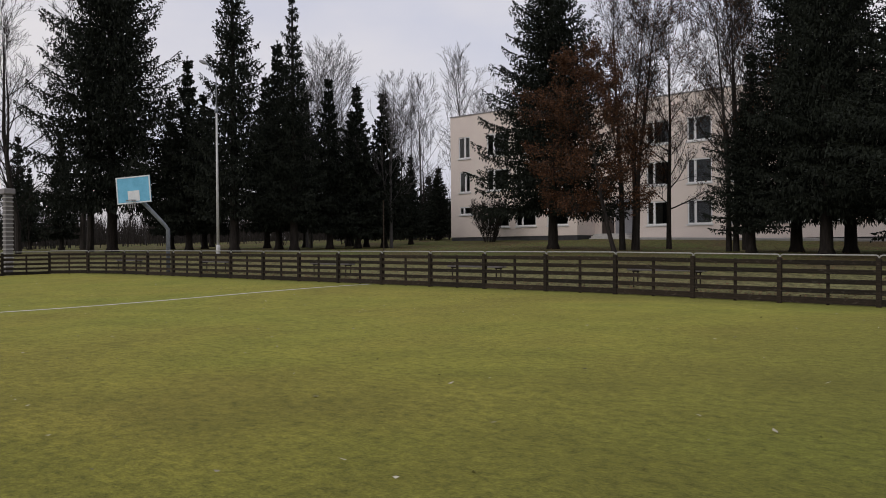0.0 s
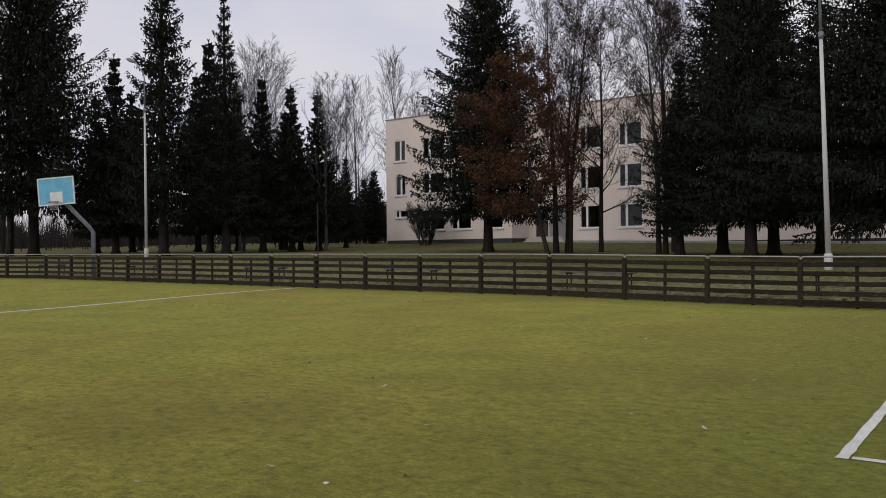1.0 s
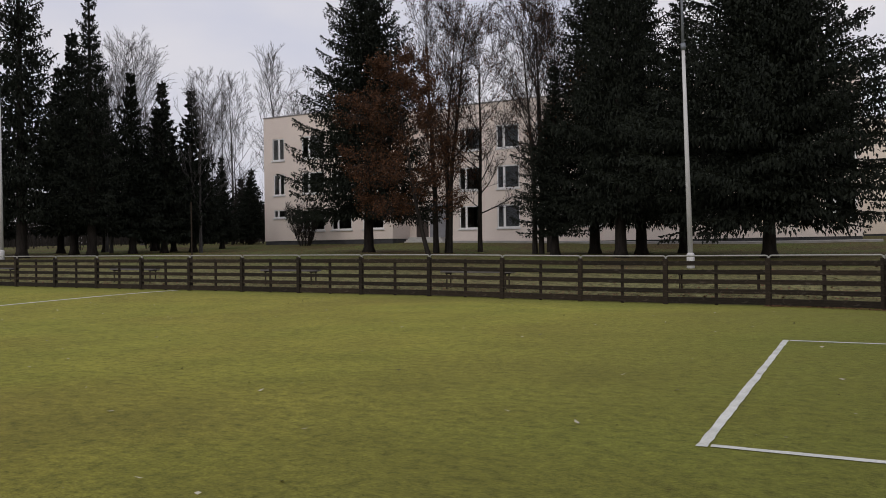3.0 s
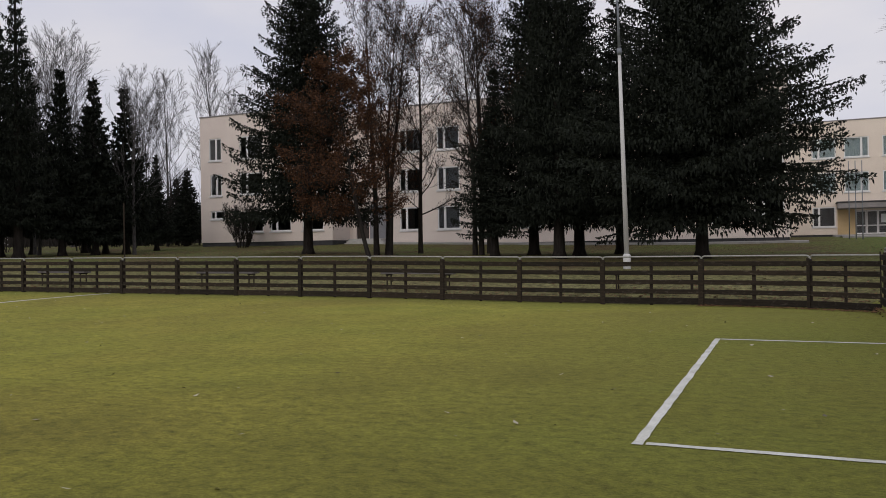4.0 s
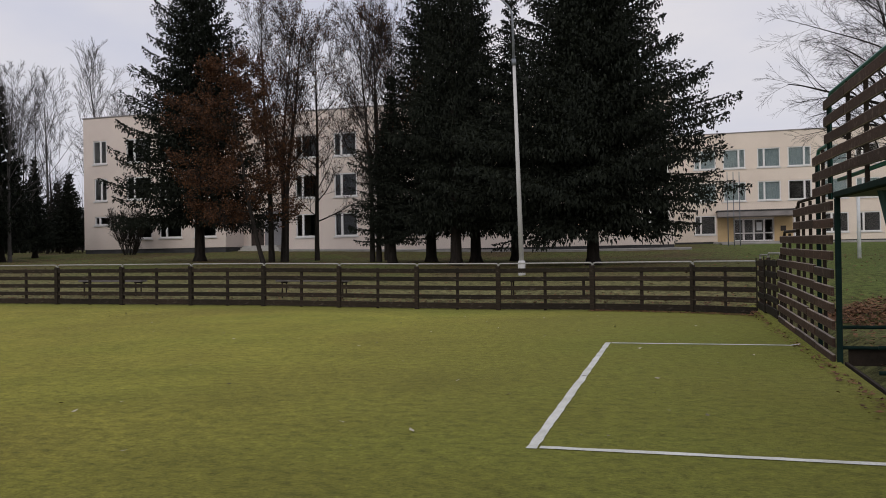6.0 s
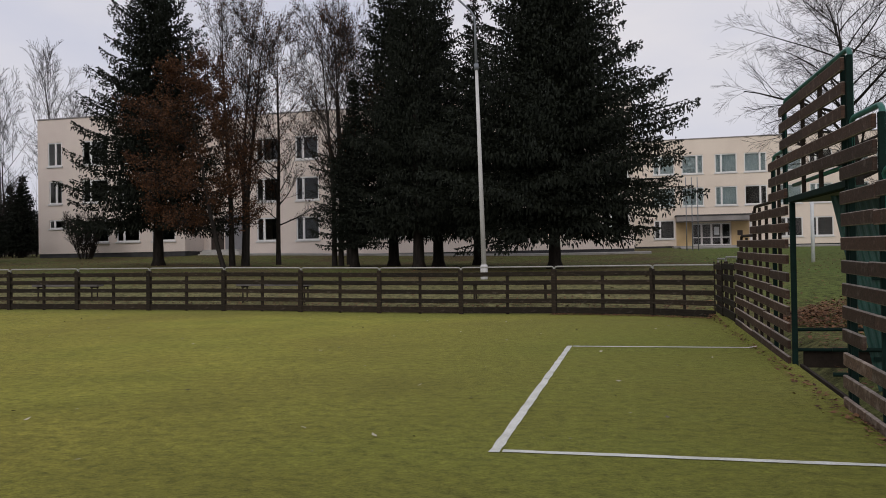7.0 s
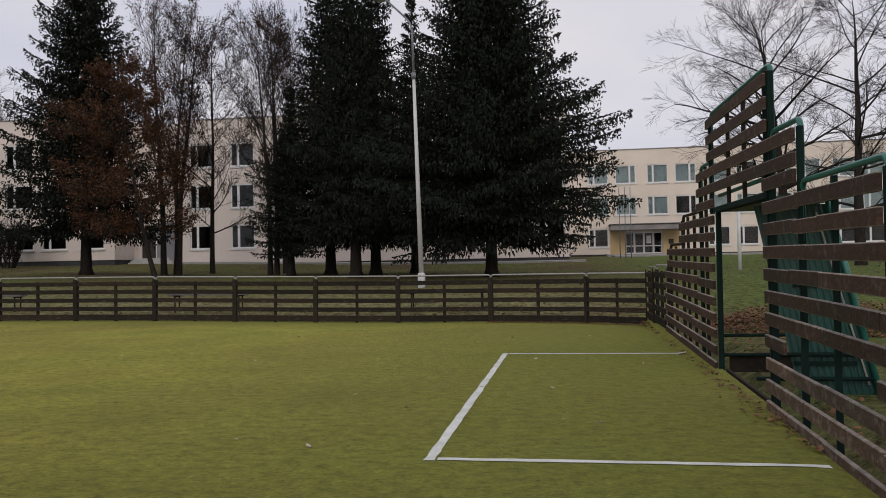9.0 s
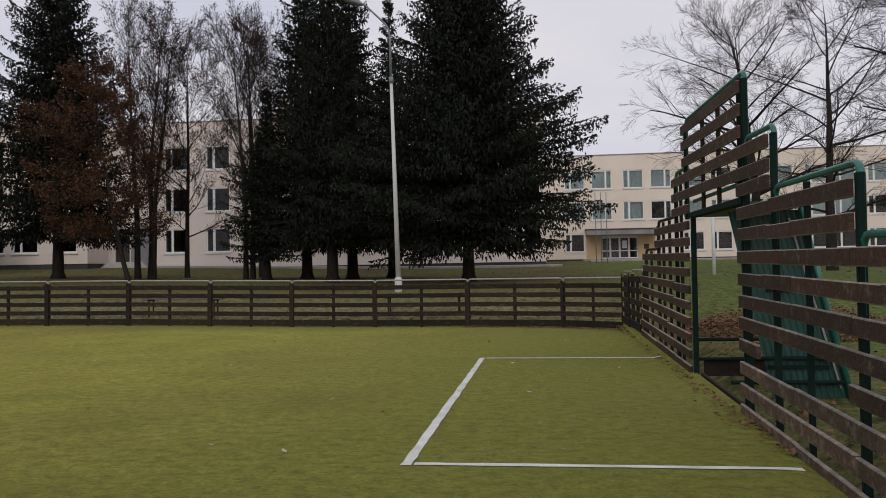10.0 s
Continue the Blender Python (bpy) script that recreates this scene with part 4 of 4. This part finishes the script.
BARES = {}
BARE_KINDS = {
    "linden": dict(height=16.5, r0=0.19, stems=((-0.3, 0, -0.02, 0, 1), (0.45, 0.4, 0.07, 0.03, 0.97), (0.1, 0.8, 0.02, 0.04, 0.92)), first=0.26, angle=(22, 48), reach=0.30, kids=(16, 7, 6, 3), twig=0.0088, sway=0.03),
    "single": dict(height=15.0, r0=0.16, first=0.16, angle=(40, 70), reach=0.28, lift=0.4, kids=(28, 7, 6, 3), twig=0.0088, sway=0.025),
    "upright": dict(height=16.0, r0=0.18, stems=((-0.2, 0, -0.05, 0, 0.96), (0.25, 0, 0.05, 0.02, 1)), first=0.2, angle=(24, 52), reach=0.33, kids=(18, 7, 6, 3), twig=0.0088, sway=0.03),
    "rusty": dict(height=12.5, r0=0.14, stems=((0, 0, -0.27, 0, 1),), first=0.16, angle=(50, 84), reach=0.33, lift=-0.05, kids=(32, 8, 6, 2), sway=0.03),
    "spread": dict(height=19.0, r0=0.42, stems=((0, 0, -0.02, 0, 1),), first=0.30, angle=(26, 74), reach=0.50, lift=-0.05, kids=(24, 8, 7, 5), twig=0.0088, sway=0.03, limb=(0.40, 0.62)),
    "spread_low": dict(height=17.0, r0=0.32, first=0.17, angle=(46, 80), reach=0.42, lift=0.05, kids=(23, 8, 7, 4), twig=0.0085, sway=0.025, limb=(0.32, 0.50)),
    "park": dict(height=18.0, r0=0.24, first=0.20, angle=(26, 56), reach=0.34, lift=0.3, kids=(15, 7, 5, 2), twig=0.013, sway=0.05),
    "pale": dict(height=18.0, r0=0.18, first=0.16, angle=(14, 38), reach=0.40, lift=0.35, kids=(14, 7, 5, 2), twig=0.014, sway=0.03),
    "shrub": dict(height=3.2, r0=0.035, stems=tuple((0.25 * math.cos(g), 0.25 * math.sin(g), 0.42 * math.cos(g), 0.42 * math.sin(g), 0.8 + 0.2 * (g % 2) / 2) for g in (0, 0.5, 1.0, 1.6, 2.1, 2.7, 3.2, 3.7, 4.3, 4.8, 5.3, 5.8)), first=0.08, angle=(20, 45), reach=0.45, kids=(12, 6, 4), twig=0.010),
}


def leaf_cloud(tips, count, keep, seed, size=(0.04, 0.085)):
    """Withered leaves along those twigs that keep() accepts."""
    rnd = random.Random(seed)
    pick = [p for p in tips if rnd.random() < keep(p)]
    V, F = [], []
    for _ in range(count):
        c = rnd.choice(pick) + Vector((rnd.gauss(0, 0.13), rnd.gauss(0, 0.13), rnd.gauss(-0.04, 0.13)))
        a = Vector((rnd.gauss(0, 1), rnd.gauss(0, 1), rnd.gauss(0, 1) - 0.5)).normalized()
        b = a.orthogonal().normalized()
        s = rnd.uniform(*size)
        k = len(V)
        V += [c - a * s, c + b * s * 0.55, c + a * s, c - b * s * 0.55]
        F.append((k, k + 1, k + 2, k + 3))
    return mesh_of("foliage", V, F, RUST)


def bare_tree(x, y, top, kind, mat=None, leaves=0, keep=None, rz=0.0, wide=1.0, label="leafless deciduous tree with fine upright twigs", name="bare_tree"):
    mat = mat or BARK_GREY
    z = ground_z(x, y)
    key = (kind, mat.name)
    if key not in BARES:
        thick, thin, tips = bare_mesh(40 + len(BARES), **BARE_KINDS[kind])
        BARES[key] = (mesh_of("trunk", *thick, mat), mesh_of("branchwork", *thin, mat), tips, max(v.z for v in thick[0] + thin[0]))
    a, b, tips, hh = BARES[key]
    t = thing(name, label, "bush" if name == "bush" else "tree", at=(x, y, z), rz=rz, group="bare trees")
    s = (top - z) / hh
    meshes = [("trunk", a), ("branchwork", b)]
    if leaves:
        meshes.append(("foliage", leaf_cloud(tips, leaves, keep or (lambda p: 1.0), leaves)))
    for n, me in meshes:
        o = link(n, me, t)
        if n != "trunk":
            o["kind"] = "stuff"
        o.scale = (s * wide, s * wide, s)
    return t


# spruces before the school and along the fence
spruce(-5.9, 20.0, 20.2, "school")
spruce(16.3, 17.0, 17.8, "lone", label="broad dark green spruce standing alone by the fence")
spruce(7.44, 21.0, 18.8, "group", rz=20)
spruce(9.75, 17.5, 18.6, "group", wide=0.80, rz=130)
spruce(9.87, 21.0, 18.4, "group", wide=0.9, rz=250)
spruce(11.6, 23.0, 16.5, "slim", wide=1.1, rz=130)
spruce(5.9, 19.2, 10.6, "slim", wide=1.45, rz=40, label="short dark green spruce among taller trees")
# spruces of the wood beyond the basketball hoop
spruce(-35.0, 8.0, 29.0, "school", wide=0.86, rz=70)
spruce(-30.8, 11.5, 15.0, "wood", rz=15)
spruce(-23.2, 10.0, 22.0, "slim", wide=0.90, rz=100)
spruce(-21.0, 13.0, 18.4, "slim", wide=0.86, rz=250)
for x, y, top, kind in ((-25.8, 15.5, 16.0, "wood"), (-21.2, 16.2, 13.0, "wood"), (-20.9, 18.5, 12.7, "young"), (-20.8, 21.0, 12.6, "young"), (-24.2, 22.5, 10.0, "young"), (-27.5, 31.0, 9.4, "young"), (-30.0, 26.0, 11.0, "young"),
                        (-40.7, 16.0, 14.0, "wood"), (-38.9, 18.0, 14.5, "wood"), (-33.1, 20.0, 15.5, "wood"), (-33.1, 24.0, 15.0, "wood"), (-31.8, 28.0, 13.5, "wood"), (-52.0, 12.0, 12.0, "wood"),
                        (-42.8, 45.0, 10.4, "young"), (-39.6, 47.0, 9.4, "young"), (-36.4, 45.0, 10.0, "young"), (-33.2, 41.0, 8.6, "young"), (-46.5, 44.0, 9.0, "young")):
    spruce(x, y, top, kind, wide=1.6 if y > 40 else 1.0, rz=(x * 37 + y * 11) % 360)
# bare and half-bare trees before the school
bare_tree(0.35, 16.0, 12.2, "rusty", leaves=26000, keep=lambda p: 0.15 if p.z < 2.6 else (1.0 if p.x < 0.2 else 0.4), label="half-bare tree with rust-brown leaves")
bare_tree(-1.3, 20.3, 17.4, "linden", leaves=4500, keep=lambda p: 0.3 if p.z > 8 else 0.05, label="bare tree with three upright stems and a few brown leaves")
bare_tree(-0.08, 23.0, 16.2, "single", leaves=2600, keep=lambda p: 0.3)
bare_tree(4.66, 20.0, 15.4, "upright", leaves=3600, keep=lambda p: 0.3)
bare_tree(3.96, 24.0, 16.6, "upright", leaves=2400, keep=lambda p: 0.3, rz=130)
# bare trees beside the rear wing
bare_tree(32.6, 30.0, 20.0, "spread", label="large leafless spreading tree with fine hanging twigs")
bare_tree(35.2, 26.0, 18.6, "spread_low", label="leafless tree with long spreading limbs")
bare_tree(34.5, 10.0, 16.5, "spread", rz=120, label="large leafless spreading tree with fine hanging twigs")
# bare trees of the wood and behind the school
for x, y, top, turn in ((-38.0, 43.0, 17.0, 30), (-35.0, 40.5, 15.0, 160), (-43.0, 46.0, 18.5, 250)):
    bare_tree(x, y, top, "park", rz=turn, wide=0.8, label="bare grey tree beside the school")
bare_tree(-57.0, 10.0, 27.0, "park", rz=60)
bare_tree(-50.0, 13.0, 24.0, "park", rz=200)
bare_tree(-46.0, 6.0, 20.0, "park", rz=20)
bare_tree(-40.5, 9.0, 24.0, "park", rz=110)
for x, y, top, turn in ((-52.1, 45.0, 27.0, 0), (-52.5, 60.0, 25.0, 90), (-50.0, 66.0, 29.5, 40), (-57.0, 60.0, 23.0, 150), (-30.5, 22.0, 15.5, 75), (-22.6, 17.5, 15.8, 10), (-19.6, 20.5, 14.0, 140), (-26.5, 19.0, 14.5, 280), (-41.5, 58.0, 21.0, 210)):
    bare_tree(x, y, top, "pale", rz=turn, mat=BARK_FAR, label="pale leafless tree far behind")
bare_tree(-21.2, 34.0, 5.6, "shrub", name="bush", label="bare many-stemmed bush by the school wall")

# ---- wood beyond the field ----
rng = random.Random(3)
for k in range(6):
    x, y = -34 - rng.random() * 60, 14 + rng.random() * 50
    if k % 3:
        spruce(x, y, ground_z(x, y) + rng.uniform(9, 14), "wood", rz=rng.uniform(0, 360))
    else:
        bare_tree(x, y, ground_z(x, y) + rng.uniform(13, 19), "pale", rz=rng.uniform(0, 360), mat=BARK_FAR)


def thicket(name, count, area, seed, label, wide=1.0):
    """A far belt of trunks and twigs that nobody could count."""
    r = random.Random(seed)
    V, F = [], []
    for _ in range(count):
        x, y = r.uniform(area[0], area[1]), r.uniform(area[2], area[3])
        z = ground_z(x, y)
        h = r.uniform(4, 9)
        for j in range(16):
            a = Vector((x + r.gauss(0, 0.5), y + r.gauss(0, 0.5), z - 0.2 if j < 4 else z + h * r.uniform(0.1, 0.6)))
            b = a + Vector((r.gauss(0, 0.7), r.gauss(0, 0.7), h * r.uniform(0.25, 0.6) if j >= 4 else h * 0.8))
            w = Vector((r.uniform(-1, 1), r.uniform(-1, 1), 0)).normalized() * (0.05 if j < 4 else 0.02) * wide
            k = len(V)
            V += [a - w, a + w, b + w * 0.2, a + Vector((-w.y, w.x, 0))]
            F += [(k, k + 1, k + 2), (k + 1, k + 3, k + 2), (k + 3, k, k + 2)]
    return tagged(new(name, mesh_of(name, V, F, BARK_GREY)), label, "undergrowth", kind="stuff")


thicket("undergrowth", 600, (-130, -34, 30, 95), 1, "far bare undergrowth and saplings")
thicket("far_wood", 900, (-170, 40, 95, 150), 2, "far belt of bare trees behind the school")
thicket("far_wood_west", 600, (-190, -70, -30, 30), 4, "far belt of bare trees beyond the pitch")


thicket("far_treeline", 700, (-270, -120, 0, 190), 6, "dim far treeline beyond the park", 5.0)


# ---- fallen leaves and bits ----
def litter(name, count, place, size, mat, label, category, seed, lift=0.012):
    r = random.Random(seed)
    V, F = [], []
    for _ in range(count):
        x, y, z = place(r)
        s = r.uniform(*size)
        a = r.uniform(0, 6.283)
        u = Vector((math.cos(a), math.sin(a), r.uniform(-0.3, 0.3))) * s
        w = Vector((-math.sin(a), math.cos(a), r.uniform(-0.3, 0.3))) * s * r.uniform(0.4, 0.8)
        c = Vector((x, y, z + lift + r.random() * s * 0.5))
        k = len(V)
        V += [c - u, c + w, c + u + Vector((0, 0, s * 0.3)), c - w]
        F.append((k, k + 1, k + 2, k + 3))
    return tagged(new(name, mesh_of(name, V, F, mat)), label, category, kind="stuff")


def heap(r):
    a, d = r.uniform(0, 6.283), math.sqrt(r.random())
    return 24.6 + 2.2 * d * math.cos(a), -3.4 + 2.4 * d * math.sin(a), 0.56 * (1 - d * d) * r.random()


def behind(r):
    x, y = r.uniform(-22, 22), 0.2 + abs(r.gauss(0, 1.3))
    return x, y, ground_z(x, y)


def corner(r):
    if r.random() < 0.6:
        u = r.random()
        x, y = 17.9 + 3.6 * u, -0.1 - 1.5 * u * u - abs(r.gauss(0, 0.16))
        return x - 0.1, y, turf_h(x - 0.1, y)
    return 21.48 - abs(r.gauss(0, 0.10)), r.uniform(-14, -1.5), 0.0


def lawn(r):
    x, y = r.uniform(-25, 45), r.uniform(1, 36)
    return x, y, land(x, y)


def side_lawn(r):
    x, y = 21.8 + abs(r.gauss(0, 2.5)), r.uniform(-16, 2)
    return x, y, land(x, y)


def on_pitch(r):
    x, y = r.uniform(-20, 21), r.uniform(-19, -1)
    return x, y, turf_h(x, y)


litter("leaf_heap", 11000, heap, (0.022, 0.05), LITTER, "heap of red-brown fallen leaves on the grass", "leaves", 1)
litter("leaves_behind_fence", 5200, behind, (0.025, 0.055), LITTER, "fallen brown leaves along the fence", "leaves", 2)
litter("leaves_in_corner", 1300, corner, (0.015, 0.038), LITTER, "fallen leaves drifted along the fence foot", "leaves", 3)
litter("leaves_on_lawn", 9000, lawn, (0.03, 0.06), LITTER, "fallen leaves scattered in the grass", "leaves", 4)
litter("leaves_by_goal", 1800, side_lawn, (0.025, 0.055), LITTER, "fallen leaves scattered beside the goal", "leaves", 5)
litter("bits_on_turf", 420, on_pitch, (0.012, 0.035), BITS, "pale leaf scraps scattered on the turf", "leaves", 6, lift=0.006)
